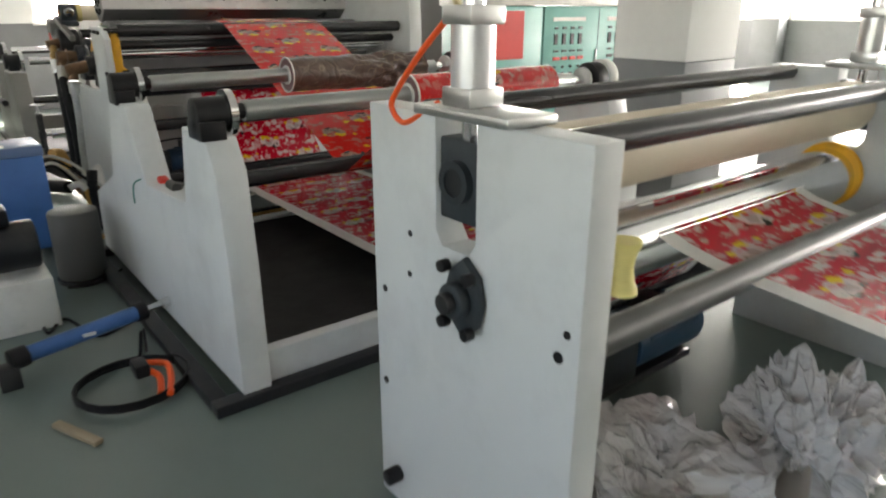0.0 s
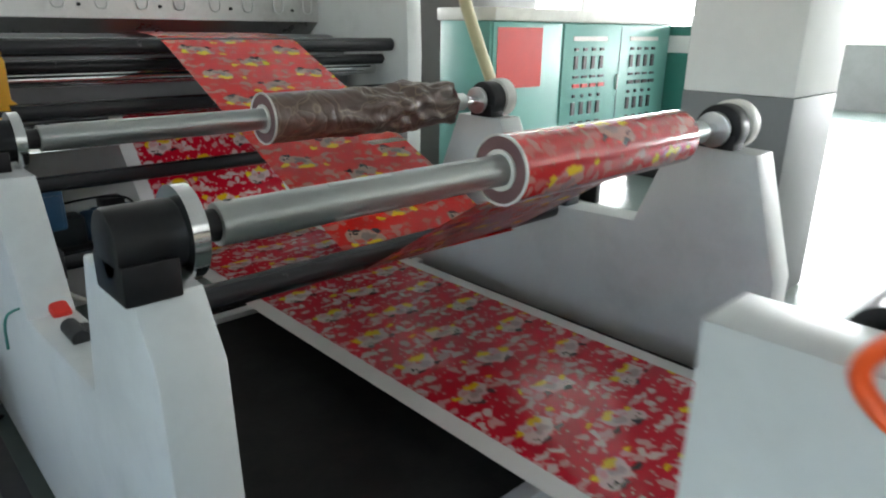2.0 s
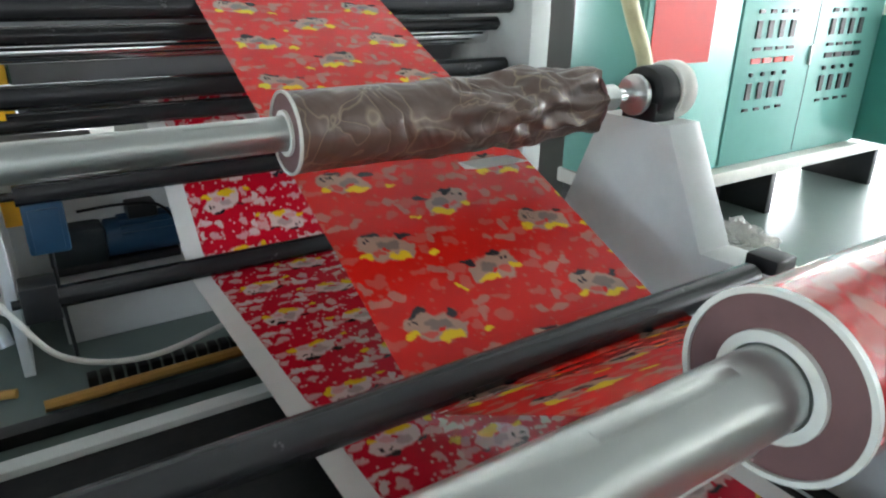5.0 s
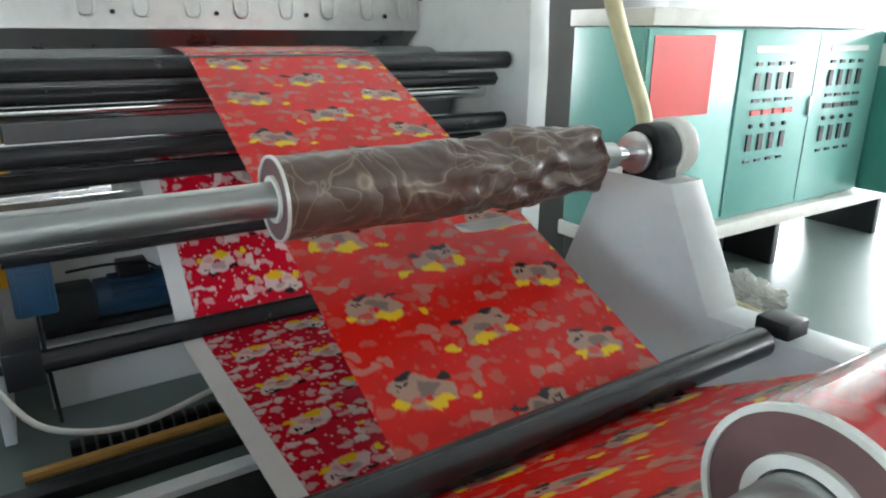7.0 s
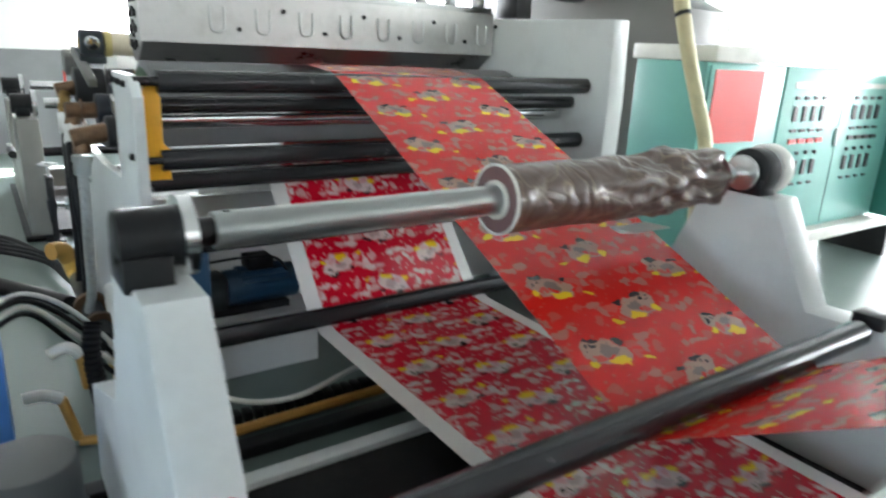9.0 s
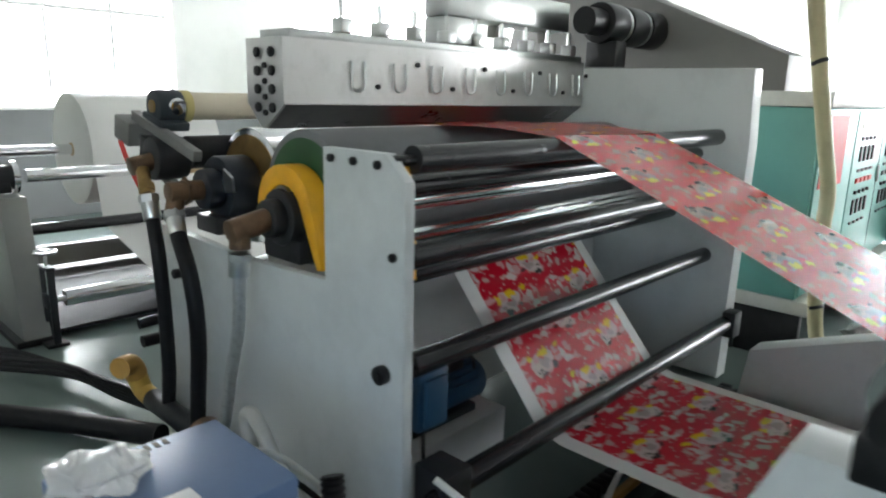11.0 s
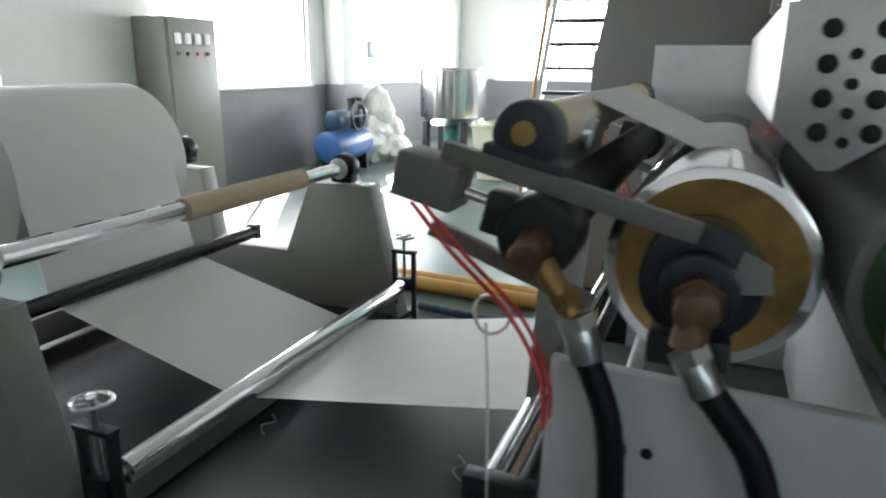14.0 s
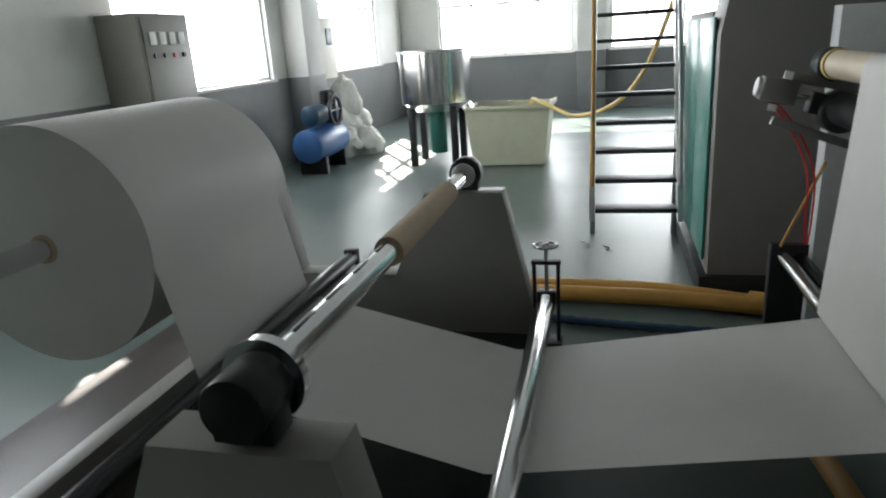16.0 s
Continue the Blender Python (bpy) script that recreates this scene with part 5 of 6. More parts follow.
def pipes():
    for k, (dx, dz) in enumerate(((0.0, 0.0), (-0.13, 0.0))):
        bm = B()
        tube(bm, [(3.9 + dx, 8.5, 0.065), (3.88 + dx, 8.0, 0.065), (3.84 + dx, 7.3, 0.065), (3.66 + dx * 0.4, 6.75, 0.065), (3.62 + dx * 0.3, 6.5, 0.065)], 0.05, 14)
        solid("floor_pipe", bm, PIPE_YELLOW, "ochre wrapped pipe lying on the floor", "pipe", "floor pipes")
    bm = B()
    cyl(bm, (3.66, 6.78, 0.07), (3.60, 6.62, 0.07), 0.068, 18, bevel=0.01)
    solid("pipe_coupling", bm, PIPE_YELLOW, "ochre pipe coupling on the floor pipe", "pipe fitting")
    bm = B()
    tube(bm, [(2.15, 6.80, 0.05), (1.95, 6.78, 0.05), (1.55, 6.76, 0.05), (1.2, 6.75, 0.05)], 0.042, 14)
    solid("floor_pipe", bm, PIPE_YELLOW, "ochre wrapped pipe below the paper web", "pipe", "floor pipes")
    bm = B()
    tube(bm, [(3.42, 7.95, 0.03), (3.36, 7.6, 0.03), (3.30, 7.1, 0.03), (3.30, 6.75, 0.03)], 0.024, 8, 10, 0.25)
    solid("corrugated_conduit", bm, NAVY, "dark blue corrugated conduit on the floor", "conduit")
    # black cable chain with a yellow line, along the far floor
    c = thing("cable_chain", 1.8, 4.76, 0, "black plastic cable chain across the floor", "cable chain")
    for k in range(46):
        x = 1.15 + k * 0.045
        part("link", box(B(), x, x + 0.036, 4.735, 4.795, 0.004, 0.05, 0.006), BLACK, c)
    for k in range(34):
        y = 4.72 - k * 0.045
        part("link", box(B(), 3.12, 3.18, y - 0.036, y, 0.004, 0.05, 0.006), BLACK, c)
    bm = B()
    tube(bm, [(1.0, 4.66, 0.03), (1.4, 4.67, 0.03), (2.0, 4.68, 0.03), (3.0, 4.66, 0.03)], 0.022, 8)
    solid("yellow_floor_hose", bm, PIPE_YELLOW, "yellow hose beside the cable chain", "hose")
    bm = B()
    tube(bm, [(0.90, 4.74, 0.50), (0.98, 4.62, 0.40), (1.10, 4.5, 0.28), (1.35, 4.5, 0.21), (1.7, 4.6, 0.22), (2.2, 4.7, 0.24)], 0.011, 8)
    solid("grey_hose", bm, OFFWHITE, "pale grey plastic hose looping near the floor", "hose")
    # cream sleeve hanging down to the floor
    bm = B()
    tube(bm, [(3.36, 4.75, 2.6), (3.56, 4.64, 1.75), (3.72, 4.60, 1.34), (3.84, 4.575, 1.06), (3.83, 4.57, 0.82), (3.84, 4.55, 0.40), (4.0, 4.52, 0.10), (4.30, 4.42, 0.045), (4.34, 4.15, 0.045), (4.15, 3.6, 0.045), (3.85, 2.9, 0.045), (3.7, 2.1, 0.045)], 0.04, 12)
    solid("cable_sleeve", bm, HOSE_CREAM, "cream wrapped cable sleeve hanging to the floor", "cable")
    for p in ((3.56, 4.64, 1.75), (3.83, 4.57, 0.82), (3.84, 4.55, 0.41)):
        bm = B()
        cyl(bm, (p[0], p[1], p[2]), (p[0], p[1] - 0.008, p[2] - 0.02), 0.0425, 14)
        solid("cable_tie", bm, BLACK, "black tape band round a cable sleeve", "tape", "tape bands")


pipes()


# ---- nip drive at the chill roll ----
def pressure_arm():
    t = thing("scraper_arm", 1.0, 6.6, 0.93, "grey steel pressure arm with cylinder block and worm gearbox", "roller arm")
    tilt = Matrix.Rotation(radians(14), 4, 'X')
    part("arm", box(B(), 0.98, 1.02, 6.20, 6.80, 1.315, 1.36, 0.004, tilt), PAINT3, t)
    part("arm", box(B(), 1.04, 1.08, 6.42, 6.86, 1.11, 1.15, 0.004, Matrix.Rotation(radians(20), 4, 'X')), PAINT3, t)
    part("cylinder_block", box(B(), 0.94, 1.07, 6.74, 6.90, 1.285, 1.395, 0.008, Matrix.Rotation(radians(14), 4, 'X')), PAINT3, t)
    bm = B()
    cyl(bm, (1.0, 6.76, 1.32), (1.0, 6.64, 1.285), 0.014, 14)
    part("piston_rod", bm, CHROME, t)
    part("clevis", box(B(), 0.96, 1.05, 6.60, 6.68, 1.22, 1.32, 0.008, tilt), BLACK_STEEL, t)
    part("bearing_house", cyl(B(), (0.95, 6.55, 1.23), (1.10, 6.55, 1.23), 0.095, 32, bevel=0.012), BLACK_STEEL, t)
    part("rubber_roll", cyl(B(), (1.12, 6.55, 1.25), (3.2, 6.55, 1.25), 0.075, 36), RUBBER, t)
    part("union", cyl(B(), (0.86, 6.55, 1.20), (0.96, 6.55, 1.22), 0.04, 20, bevel=0.005), COPPER, t)
    bm = B()
    cyl(bm, (0.90, 6.52, 1.19), (0.88, 6.44, 1.09), 0.028, 16)
    cyl(bm, (0.89, 6.47, 1.13), (0.885, 6.45, 1.105), 0.036, 6)
    part("brass_elbow", bm, BRASS, t)
    part("gearbox", cyl(B(), (1.00, 6.60, 1.45), (1.12, 6.60, 1.45), 0.078, 28, bevel=0.012), CAST, t)
    part("gearbox_cap", cyl(B(), (1.00, 6.60, 1.455), (0.992, 6.60, 1.455), 0.028, 20), BRASS, t)
    part("gearbox_base", box(B(), 0.99, 1.12, 6.50, 6.70, 1.37, 1.41, 0.008, tilt), CAST, t)
    part("gauge", cyl(B(), (1.05, 6.475, 1.46), (1.05, 6.455, 1.455), 0.036, 24, bevel=0.004), CHROME, t)
    part("spreader_roll", cyl(B(), (1.13, 6.60, 1.455), (3.1, 6.60, 1.455), 0.062, 36), CREAM, t, "cream spreader roll under the paper")
    part("roll_collar", cyl(B(), (1.125, 6.60, 1.455), (1.16, 6.60, 1.455), 0.07, 36), worn("pale_yellow_collar", (0.6, 0.5, 0.2), 0.5), t)
    for k, off in enumerate((0.0, 0.03)):
        bm = B()
        tube(bm, [(0.94, 6.85 - off, 1.29), (0.93, 6.74 - off, 1.18), (0.93, 6.60 - off, 1.05), (0.94, 6.52 - off * 0.6, 0.90), (0.96, 6.51 - off * 0.4, 0.76)], 0.0055, 8)
        part("air_tube", bm, RED, t, "red polyurethane air tube")
    bm = B()
    pts = []
    for k in range(40):
        a = k * 0.48
        pts.append((0.99 + 0.008 * math.sin(k), 6.66 + 0.045 * math.cos(a), 1.02 + 0.05 * math.sin(a)))
    tube(bm, pts, 0.004, 6, 1)
    part("coiled_line", bm, OFFWHITE, t)
    bm = B()
    tube(bm, [(0.98, 6.67, 1.0), (0.98, 6.66, 0.8), (0.98, 6.655, 0.5), (0.98, 6.65, 0.3)], 0.003, 6)
    part("thin_line", bm, OFFWHITE, t)


def far_arm():
    t = thing("scraper_arm", 3.2, 6.6, 0.93, "grey steel pressure arm with pale cylinder end at the far plate", "roller arm")
    tilt = Matrix.Rotation(radians(14), 4, 'X')
    part("arm", box(B(), 3.20, 3.24, 6.20, 6.80, 1.315, 1.36, 0.004, tilt), PAINT3, t)
    part("arm", box(B(), 3.14, 3.18, 6.42, 6.86, 1.11, 1.15, 0.004, Matrix.Rotation(radians(20), 4, 'X')), PAINT3, t)
    part("cylinder_block", box(B(), 3.15, 3.28, 6.74, 6.90, 1.285, 1.395, 0.008, tilt), PAINT3, t)
    part("cylinder_end", cyl(B(), (3.215, 6.898, 1.36), (3.215, 6.915, 1.364), 0.045, 28, bevel=0.003), LABEL, t, "pale cylinder end cap")
    part("label_plate", box(B(), 3.144, 3.149, 6.77, 6.81, 1.395, 1.43, 0.001, tilt), LABEL, t)
    part("label_plate", box(B(), 3.144, 3.149, 6.83, 6.87, 1.25, 1.285, 0.001, tilt), LABEL, t)
    part("piston_rod", cyl(B(), (3.215, 6.76, 1.32), (3.215, 6.64, 1.285), 0.014, 14), CHROME, t)
    part("clevis", box(B(), 3.17, 3.26, 6.60, 6.68, 1.22, 1.32, 0.008, tilt), BLACK_STEEL, t)
    part("bearing_house", cyl(B(), (3.12, 6.55, 1.23), (3.28, 6.55, 1.23), 0.095, 32, bevel=0.012), BLACK_STEEL, t)
    part("gearbox", cyl(B(), (3.14, 6.60, 1.45), (3.26, 6.60, 1.45), 0.078, 28, bevel=0.012), CAST, t)
    part("roll_collar", cyl(B(), (3.085, 6.60, 1.455), (3.12, 6.60, 1.455), 0.07, 36), worn("pale_yellow_end_collar", (0.6, 0.5, 0.2), 0.5), t)
    for off in (0.0, 0.03):
        part("air_tube", tube(B(), [(3.24, 6.84 - off, 1.28), (3.25, 6.72 - off, 1.12), (3.25, 6.64 - off, 0.92), (3.25, 6.63 - off, 0.70), (3.25, 6.62 - off * 0.4, 0.56)], 0.0055, 8), RED, t, "red polyurethane air tube")
    part("stay_rod", cyl(B(), (3.26, 6.56, 0.98), (3.30, 6.72, 0.53), 0.008, 10), PIPE_YELLOW, t)


pressure_arm()
far_arm()


def hoses():
    for pts, r, mat, lab in (
            ([(0.885, 6.44, 1.08), (0.88, 6.40, 0.98), (0.87, 6.35, 0.85), (0.87, 6.33, 0.62), (0.87, 6.33, 0.35), (0.86, 6.34, 0.16)], 0.030, RUBBER, "black rubber oil hose on the chill roll"),
            ([(0.885, 6.21, 1.04), (0.87, 6.15, 0.96), (0.86, 6.06, 0.84), (0.86, 6.02, 0.68), (0.87, 6.04, 0.50), (0.87, 6.07, 0.30), (0.86, 6.07, 0.16)], 0.032, RUBBER, "black rubber oil hose on the rotary union"),
            ([(0.855, 5.655, 0.97), (0.85, 5.66, 0.86), (0.85, 5.68, 0.70), (0.85, 5.75, 0.50), (0.85, 5.81, 0.30), (0.83, 5.84, 0.18)], 0.023, worn("braided_steel", (0.55, 0.55, 0.54), 0.4, metal=0.8, dirt=0.5, scale=40, bump=0.6, fine=200), "braided steel water hose on the press roll")):
        bm = B()
        tube(bm, pts, r, 14)
        solid("hose", bm, mat, lab, "hose", "roll hoses")
    for p, q in (((0.885, 6.44, 1.09), (0.88, 6.405, 0.99)), ((0.885, 6.21, 1.05), (0.872, 6.16, 0.965)), ((0.855, 5.655, 0.985), (0.851, 5.66, 0.90))):
        bm = B()
        cyl(bm, p, q, 0.037, 16, bevel=0.004)
        cyl(bm, p, (Vector(p) + (Vector(q) - Vector(p)) * 0.3), 0.044, 6)
        solid("hose_fitting", bm, STEEL, "plated steel hose fitting", "hose fitting", "hose fittings")
    # pipework on the floor in front of the laminator
    t = thing("floor_pipework", 0.85, 5.9, 0, "oily black pipe manifold with valves on the floor", "pipework")
    part("manifold", cyl(B(), (0.86, 6.50, 0.14), (0.86, 5.50, 0.14), 0.05, 20, bevel=0.006), BLACK_STEEL, t)
    part("flange", cyl(B(), (0.86, 6.02, 0.14), (0.86, 5.98, 0.14), 0.085, 24), COPPER, t)
    part("flange", cyl(B(), (0.86, 5.72, 0.14), (0.86, 5.69, 0.14), 0.08, 24), COPPER, t)
    bm = B()
    tube(bm, [(0.86, 6.50, 0.14), (0.85, 6.58, 0.16), (0.83, 6.60, 0.24)], 0.045, 14)
    part("yellow_elbow", bm, worn("amber_plastic_elbow", (0.62, 0.38, 0.08), 0.4, dirt=0.3), t, "amber yellow plastic elbow")
    bm = B()
    tube(bm, [(0.83, 6.60, 0.24), (0.80, 6.58, 0.30), (0.74, 6.54, 0.31)], 0.050, 12)
    part("yellow_elbow", bm, PIPE_YELLOW, t)
    bm = B()
    tube(bm, [(0.93, 5.75, 0.12), (0.93, 5.80, 0.28), (0.93, 5.72, 0.30), (0.93, 5.58, 0.16), (0.92, 5.45, 0.08)], 0.030, 12)
    part("white_pipe", bm, OFFWHITE, t, "white plastic pipe bend")
    for k, y in enumerate((5.42, 5.30, 5.20)):
        bm = B()
        cyl(bm, (0.86, y, 0.12), (0.86, y - 0.07, 0.12), 0.032, 14, bevel=0.005)
        cyl(bm, (0.86, y - 0.035, 0.12), (0.86, y - 0.035, 0.20), 0.016, 10)
        part("ball_valve", bm, BRASS if k else STEEL, t)
    bm = B()
    tube(bm, [(0.86, 5.12, 0.12), (0.90, 5.02, 0.2), (0.92, 4.98, 0.14)], 0.026, 12)
    part("steel_elbow", bm, STEEL, t)
    for k in range(5):
        bm = B()
        tube(bm, [(0.10 + k * 0.03, 8.1 + k * 0.03, 0.02 + 0.008 * k), (0.48 + k * 0.015, 7.62 + k * 0.03, 0.05 + 0.015 * k), (0.74, 7.2 + k * 0.025, 0.06 + 0.02 * (k % 3)), (0.82, 6.8, 0.06 + 0.015 * k), (0.845, 6.5, 0.10 + 0.012 * k)], 0.016, 8)
        solid("cable", bm, RUBBER, "black rubber cable in a bundle on the floor", "cable", "cable bundle")
    bm = B()
    tube(bm, [(-0.1, 7.35, 0.05), (0.28, 7.08, 0.05), (0.45, 6.86, 0.055), (0.64, 6.55, 0.06), (0.78, 6.25, 0.08)], 0.05, 12)
    solid("floor_hose", bm, RUBBER, "thick black hose lying on the floor", "hose")


hoses()


# ---- clutter ----
def blue_box():
    t = thing("temperature_controller", 0.25, 4.95, 0, "blue steel temperature control unit with a grey lid strip", "control unit")
    part("body", box(B(), 0.06, 0.46, 4.75, 5.12, 0.05, 0.64, 0.008), BLUE, t)
    part("lid", box(B(), 0.055, 0.465, 4.745, 5.125, 0.641, 0.70, 0.008), worn("slate_blue_lid", (0.10, 0.16, 0.28), 0.45), t)
    part("warning_label", box(B(), 0.15, 0.27, 4.78, 4.87, 0.7005, 0.702), LABEL, t, "white label with a red warning triangle")
    bm = B()
    prism(bm, [(0.185, 4.795), (0.235, 4.795), (0.21, 4.845)], 0.7025, 0.7035, 'z')
    part("warning_sign", bm, RED, t)
    for k in range(12):
        part("vent_slot", box(B(), 0.07 + k * 0.022, 0.082 + k * 0.022, 5.08, 5.11, 0.7002, 0.7016), BLACK, t)
    for x in (0.10, 0.42):
        for y in (4.79, 5.08):
            part("caster", cyl(B(), (x - 0.012, y, 0.025), (x + 0.012, y, 0.025), 0.025, 14), BLACK, t)
    bm2 = B()
    bmesh.ops.create_icosphere(bm2, subdivisions=4, radius=1)
    for v in bm2.verts:
        k = 1 + 0.4 * noise.noise(v.co * 2.1 + Vector((5, 0, 0)))
        v.co = Vector((v.co.x * 0.10 * k + 0.14, v.co.y * 0.09 * k + 5.03, max(-0.02, v.co.z * 0.04 * k) + 0.722))
    solid("crumpled_packet", bm2, CLEAR_BAG, "crumpled white and blue plastic packet on the unit", "packet")
    t = thing("pump_unit", 0.35, 4.45, 0, "grey steel pump drum beside the blue unit", "pump")
    part("drum", cyl(B(), (0.48, 4.2, 0.02), (0.48, 4.2, 0.42), 0.13, 32, bevel=0.02), worn("grey_drum", (0.10, 0.10, 0.095), 0.5), t)
    part("foot", cyl(B(), (0.48, 4.2, 0.0), (0.48, 4.2, 0.02), 0.14, 24), BLACK_STEEL, t)
    t = thing("white_motor_box", 0.15, 3.85, 0, "off-white metal box with a black motor on top", "motor")
    part("box", box(B(), -0.05, 0.26, 3.58, 3.90, 0.0, 0.26, 0.008), OFFWHITE, t)
    part("motor", cyl(B(), (-0.05, 3.74, 0.40), (0.24, 3.74, 0.40), 0.12, 24, bevel=0.015), BLACK_STEEL, t)
    part("terminal_box", box(B(), 0.02, 0.14, 3.66, 3.82, 0.52, 0.60, 0.01), BLACK, t)


blue_box()


def air_cylinder():
    t = thing("air_cylinder", 0.3, 3.12, 0.05, "long blue pneumatic cylinder fixed to the stand", "air cylinder")
    a, b = Vector((0.06, 3.08, 0.12)), Vector((0.52, 3.20, 0.13))
    part("barrel", cyl(B(), a, b, 0.036, 24), BLUE, t)
    d = (b - a).normalized()
    part("end_cap", cyl(B(), a - d * 0.07, a, 0.046, 20, bevel=0.006), BLACK, t)
    part("end_cap", cyl(B(), b, b + d * 0.05, 0.046, 20, bevel=0.006), BLACK, t)
    part("rod", cyl(B(), b + d * 0.05, b + d * 0.16, 0.014, 14), CHROME, t)
    part("clevis", cyl(B(), b + d * 0.14, b + d * 0.20, 0.026, 12), STEEL, t)
    part("label", box(B(), 0.27, 0.33, 3.10, 3.105, 0.12, 0.135), LABEL, t)
    part("mount", box(B(), -0.06, 0.02, 3.02, 3.10, 0.0, 0.10, 0.006), BLACK_STEEL, t)
    bm = B()
    pts = []
    for k in range(60):
        an = k * 0.33
        pts.append((0.38 + 0.22 * math.cos(an) * (1 + 0.02 * math.sin(k)), 2.74 + 0.20 * math.sin(an), 0.012 + 0.0006 * k))
    tube(bm, pts, 0.008, 6, 1)
    solid("coiled_cable", bm, RUBBER, "dark cable lying in loops on the floor", "cable")
    t = thing("wire_cutter", 0.45, 2.75, 0, "black hand tool with orange-red handles on the floor", "hand tool")
    part("body", box(B(), 0.39, 0.45, 2.72, 2.82, 0.04, 0.10, 0.01), BLACK, t)
    bm = B()
    tube(bm, [(0.45, 2.80, 0.07), (0.52, 2.76, 0.06), (0.51, 2.66, 0.05), (0.47, 2.54, 0.04)], 0.014, 8)
    part("handle", bm, ORANGE, t)
    bm = B()
    tube(bm, [(0.44, 2.76, 0.06), (0.47, 2.68, 0.05), (0.44, 2.56, 0.04)], 0.014, 8)
    part("handle", bm, ORANGE, t)
    bm = B()
    cyl(bm, (0.47, 2.84, 0.10), (0.49, 2.92, 0.17), 0.006, 8)
    part("tip", bm, BLACK, t)
    bm = B()
    box(bm, 0.0, 0.25, 2.51, 2.545, 0.0, 0.02, 0.003, Matrix.Rotation(radians(-66), 4, 'Z'))
    solid("wooden_stick", bm, TAN, "thin wooden stick on the floor", "stick")
    # small water lines on the floor beside the laminator
    t = thing("water_lines", 0.68, 5.0, 0, "yellow water pipes with white elbows and ribbed hose", "pipework")
    bm = B()
    tube(bm, [(0.76, 5.02, 0.45), (0.74, 4.98, 0.34), (0.75, 4.96, 0.2), (0.77, 5.0, 0.05)], 0.032, 10, 12, 0.16)
    part("ribbed_hose", bm, RUBBER, t)
    for pts in (((0.50, 4.95, 0.22), (0.56, 4.95, 0.22), (0.62, 4.95, 0.19)), ((0.60, 4.98, 0.36), (0.66, 4.98, 0.38), (0.70, 4.98, 0.34))):
        part("white_elbow", tube(B(), list(pts), 0.022, 10, 4), OFFWHITE, t)
    for a, b in (((0.62, 4.95, 0.19), (0.66, 4.93, 0.02)), ((0.70, 4.98, 0.34), (0.715, 4.98, 0.20)), ((0.66, 4.90, 0.022), (0.92, 4.82, 0.022))):
        part("yellow_pipe", cyl(B(), a, b, 0.018, 12), PIPE_YELLOW, t)
    for k in range(4):
        bm = B()
        tube(bm, [(0.45, 5.06, 0.56 - 0.03 * k), (0.56, 5.16 - 0.02 * k, 0.55 - 0.02 * k), (0.70, 5.16, 0.46 - 0.05 * k), (0.86, 5.12, 0.25 - 0.04 * k), (0.90, 5.10, 0.10)], 0.010, 8)
        part("air_hose", bm, RUBBER if k % 2 else OFFWHITE, t)


air_cylinder()


def gear_motor(x, y, z, length, r, label):
    t = thing("gear_motor", x, y, z - r, label, "motor", "gear motors")
    part("motor_body", cyl(B(), (x, y, z), (x + length, y, z), r, 30, bevel=0.012), NAVY, t)
    for k in range(9):
        a = radians(20 * k)
        bm = B()
        box(bm, x + 0.06, x + length - 0.06, y + (r + 0.004) * math.cos(a) - 0.004, y + (r + 0.004) * math.cos(a) + 0.004, z + (r + 0.004) * math.sin(a) - 0.006, z + (r + 0.004) * math.sin(a) + 0.006)
        part("cooling_rib", bm, NAVY, t)
    part("gearbox", box(B(), x - 0.22, x, y - r * 0.9, y + r * 0.9, z - r, z + r * 0.9, 0.02), CAST, t)
    part("terminal_box", box(B(), x + 0.10, x + 0.22, y - 0.06, y + 0.06, z + r, z + r + 0.06, 0.008), BLACK, t)
    part("foot", box(B(), x - 0.2, x + length - 0.05, y - r * 0.8, y + r * 0.8, z - r - 0.03, z - r + 0.004, 0.004), BLACK_STEEL, t)
    return t


gear_motor(1.34, 5.28, 0.40, 0.34, 0.085, "dark blue gear motor inside the laminator frame")
gear_motor(2.0, 1.55, 0.18, 0.45, 0.12, "dark blue drive motor under the running web")
bm = B()
box(bm, 1.12, 1.75, 5.15, 5.42, 0.0, 0.28, 0.006)
solid("motor_pedestal", bm, PAINT, "grey steel pedestal below the gear motor", "pedestal")
bm = B()
tube(bm, [(1.25, 5.2, 0.56), (1.40, 5.15, 0.58), (1.55, 5.18, 0.55), (1.62, 5.22, 0.47)], 0.007, 6)
solid("motor_cable", bm, RUBBER, "thin black motor cable", "cable")


def wrap_bag(cx, cy, sx, sy, sz, seed, label):
    bm = B()
    bmesh.ops.create_icosphere(bm, subdivisions=5, radius=1)
    for v in bm.verts:
        c = v.co.copy()
        n1 = noise.noise(c * 1.8 + Vector((seed, 0, 0)))
        n2 = abs(noise.noise(c * 4.2 + Vector((0, seed, 0))))
        n3 = abs(noise.noise(c * 9.0 + Vector((0, 0, seed))))
        k = 1 + 0.45 * n1 - 0.55 * n2 - 0.12 * n3
        v.co = Vector((c.x * sx * k, c.y * sy * k, max(-0.2, c.z) * sz * (0.9 + 0.6 * n1 - 0.9 * n2 + 0.12 * n3)))
    lo = min(v.co.z for v in bm.verts)
    bmesh.ops.translate(bm, vec=(cx, cy, -lo), verts=bm.verts)
    return solid("plastic_wrap", bm, CLEAR_BAG, label, "plastic wrap", "heaps of wrap")


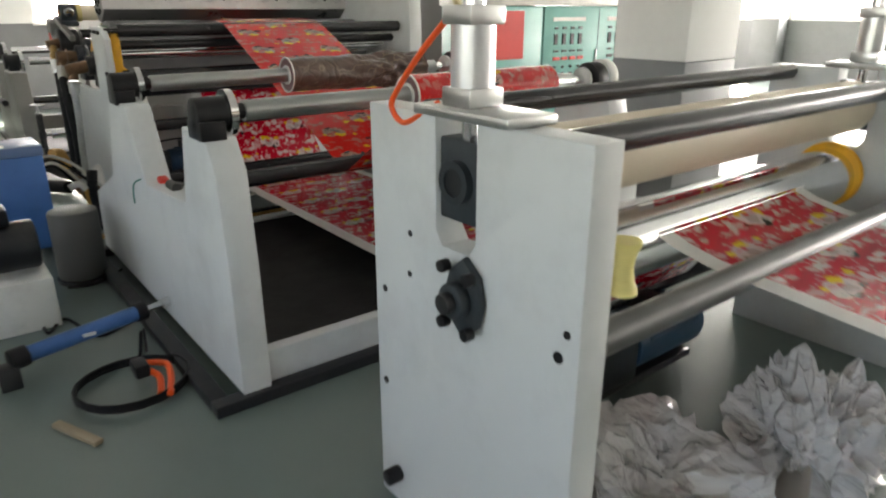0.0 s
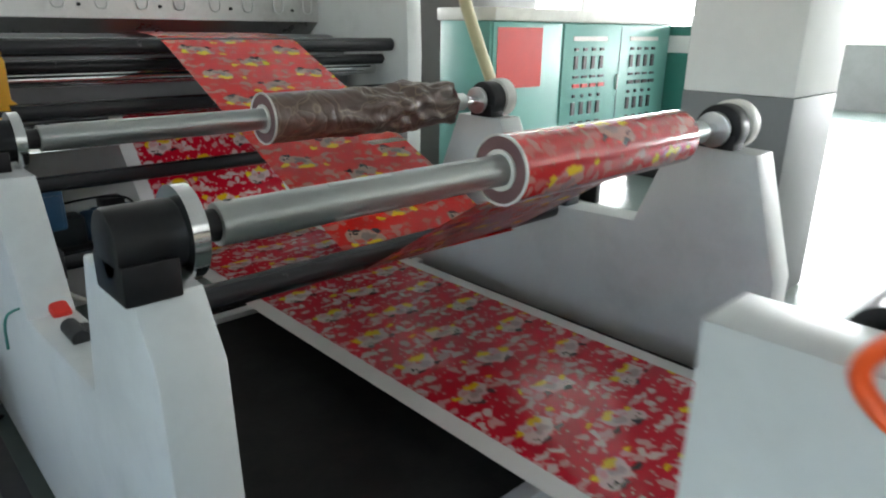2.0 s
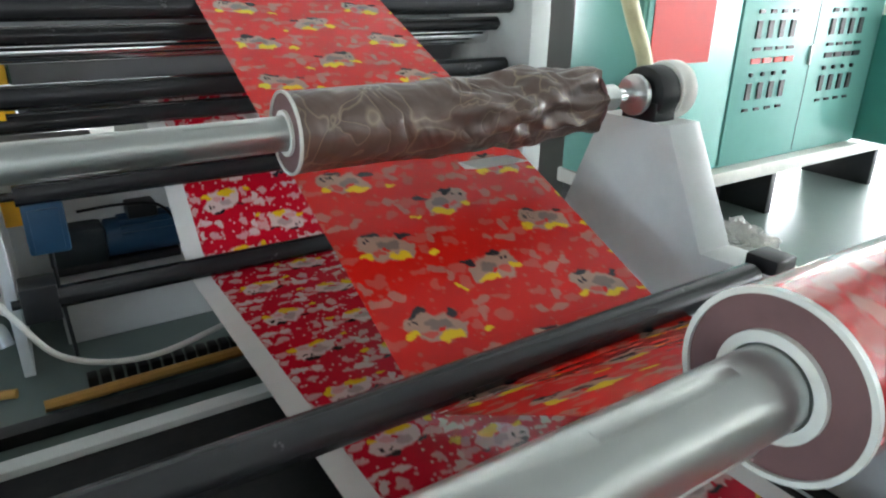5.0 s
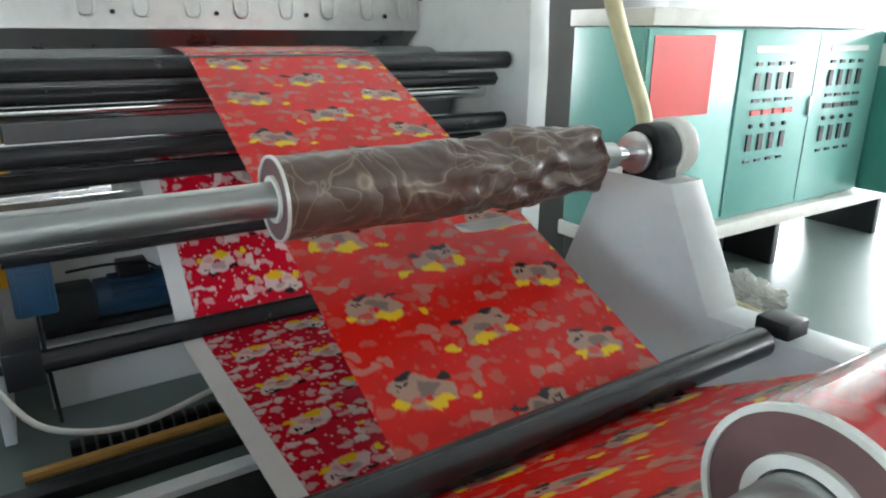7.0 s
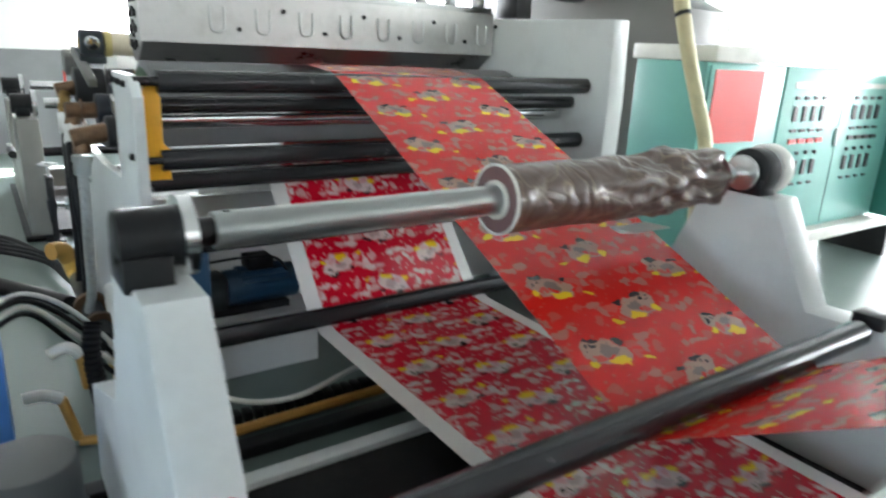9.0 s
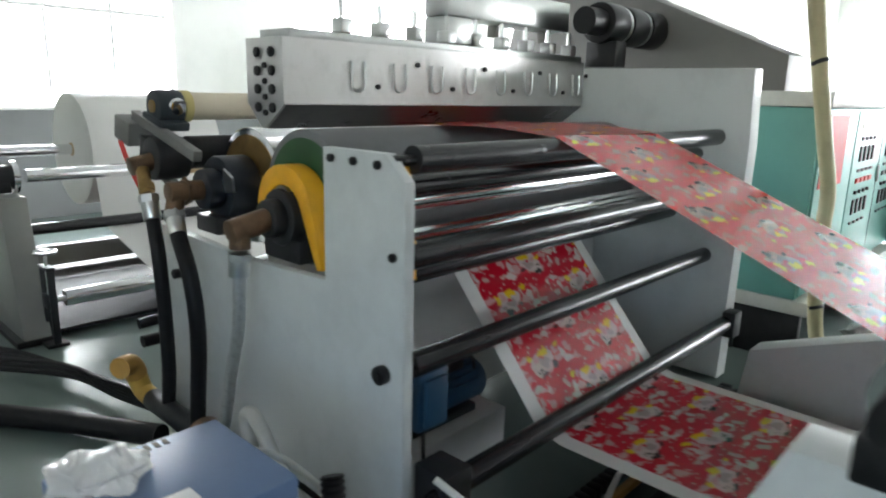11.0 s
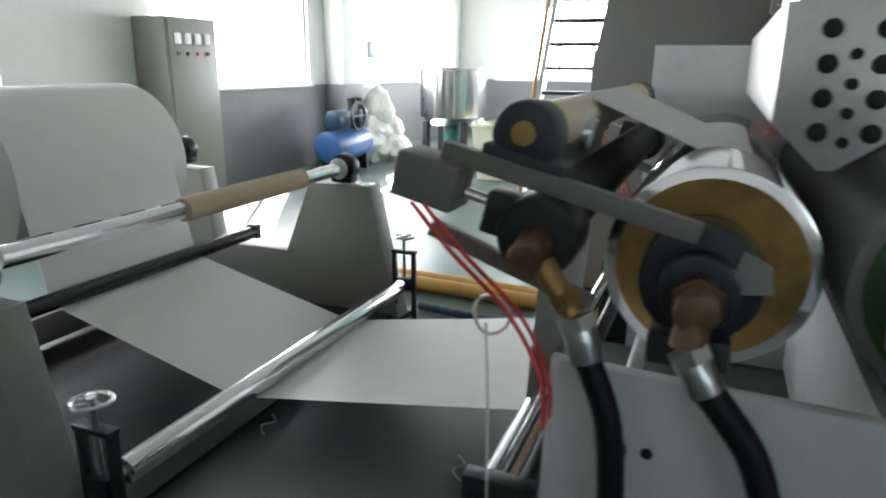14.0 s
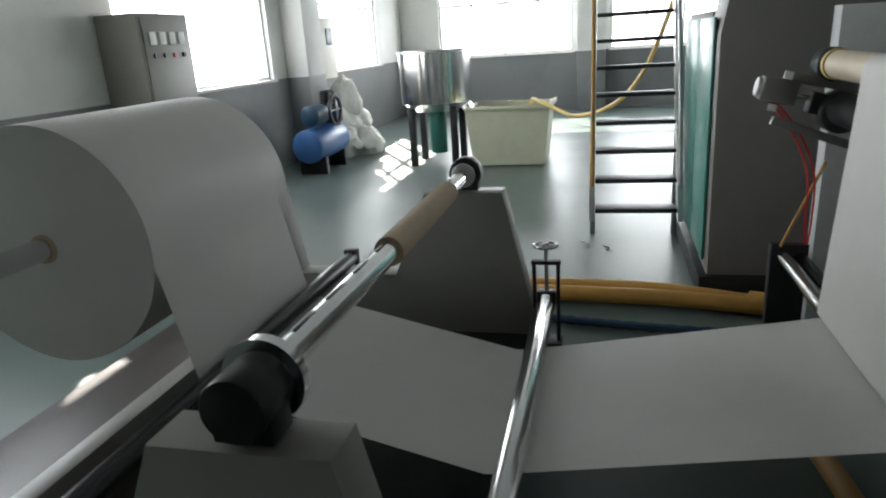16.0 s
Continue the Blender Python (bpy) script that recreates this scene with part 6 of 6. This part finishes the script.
wrap_bag(1.50, 1.05, 0.36, 0.40, 0.20, 2.0, "crumpled heap of clear white plastic wrap on the floor")
wrap_bag(2.05, 0.80, 0.26, 0.24, 0.36, 9.0, "tall crumpled heap of clear plastic wrap on the floor")
wrap_bag(4.6, 4.32, 0.10, 0.22, 0.13, 4.0, "small twisted plastic bag on the floor")
bm = B()
cyl(bm, (1.55, 0.62, 0.06), (2.4, 0.95, 0.06), 0.05, 20)
solid("floor_tube", bm, worn("grey_tube", (0.30, 0.28, 0.25), 0.5), "dull grey cardboard tube on the floor", "tube")
for pts in ([(0.2, 3.91, 0.01), (0.18, 3.51, 0.01), (0.28, 3.63, 0.01), (0.37, 3.32, 0.01), (0.54, 3.42, 0.01)], [(0.54, 3.24, 0.01), (0.47, 3.0, 0.01), (0.41, 2.94, 0.01)], [(0.37, 4.07, 0.01), (0.51, 4.04, 0.01), (0.68, 4.18, 0.01)]):
    bm = B()
    tube(bm, pts, 0.008, 8)
    solid("floor_cable", bm, RUBBER, "thin black cable lying on the floor", "cable", "floor cables")
# wrench on the deck
t = thing("wrench", 2.72, 2.95, 0.165, "plated open-ended wrench on the black deck", "wrench")
part("shank", box(B(), 2.705, 2.722, 2.80, 3.02, 0.166, 0.173, 0.002), CHROME, t)
for y in (2.78, 3.04):
    part("jaw", ring(B(), (2.7135, y, 0.166), (2.7135, y, 0.174), 0.024, 0.011, 6), CHROME, t)
# scraps on the floor
for k, (x, y) in enumerate(((4.93, 7.73), (4.80, 7.55), (1.71, 7.0), (1.69, 7.93), (2.3, 7.25))):
    bm = B()
    tube(bm, [(x, y, 0.006), (x + 0.05, y + 0.05, 0.012), (x + 0.11, y + 0.02, 0.006), (x + 0.16, y + 0.07, 0.008)], 0.005, 5)
    solid("paper_scrap", bm, OFFWHITE, "twisted pale trim scrap on the floor", "scrap", "floor scraps")
# feeler motor hanging at the near plate
t = thing("sensor_motor", 1.15, 4.92, 0.44, "small dark blue motor at the roller end", "motor")
part("body", box(B(), 1.06, 1.20, 4.97, 5.09, 0.48, 0.68, 0.012), NAVY, t)
part("plate", box(B(), 1.08, 1.18, 4.955, 4.969, 0.50, 0.66, 0.003), NAVY, t)
bm = B()
tube(bm, [(1.13, 5.02, 0.48), (1.13, 5.01, 0.3), (1.14, 5.0, 0.02)], 0.008, 6)
part("lead", bm, RUBBER, t)


# ---- what turns ----
def turning(ob, degrees_per_second, every=0.1):
    rows = []
    m = ob.matrix_basis.copy()
    for k in range(round(16.0 / every) + 1):
        rows.append((k * every, m @ pose(0, 0, 0, degrees_per_second * k * every, 0, 0)))
    walk(ob, rows)


def motions():
    turning(RED_ROLL, 356)
    turning(RED_SHAFT, 356)
    turning(CHILL_ROLL, 128)
    turning(PRESS_ROLL, -128)
    turning(PAPER_ROLL, 70)
    turning(PAPER_SHAFT, 70)
    run_film(LOW_WEB, LOW_PIECES, LOW_LINE)
    run_film(CLEAR_WEB, CLEAR_PIECES, CLEAR_LINE)


motions()
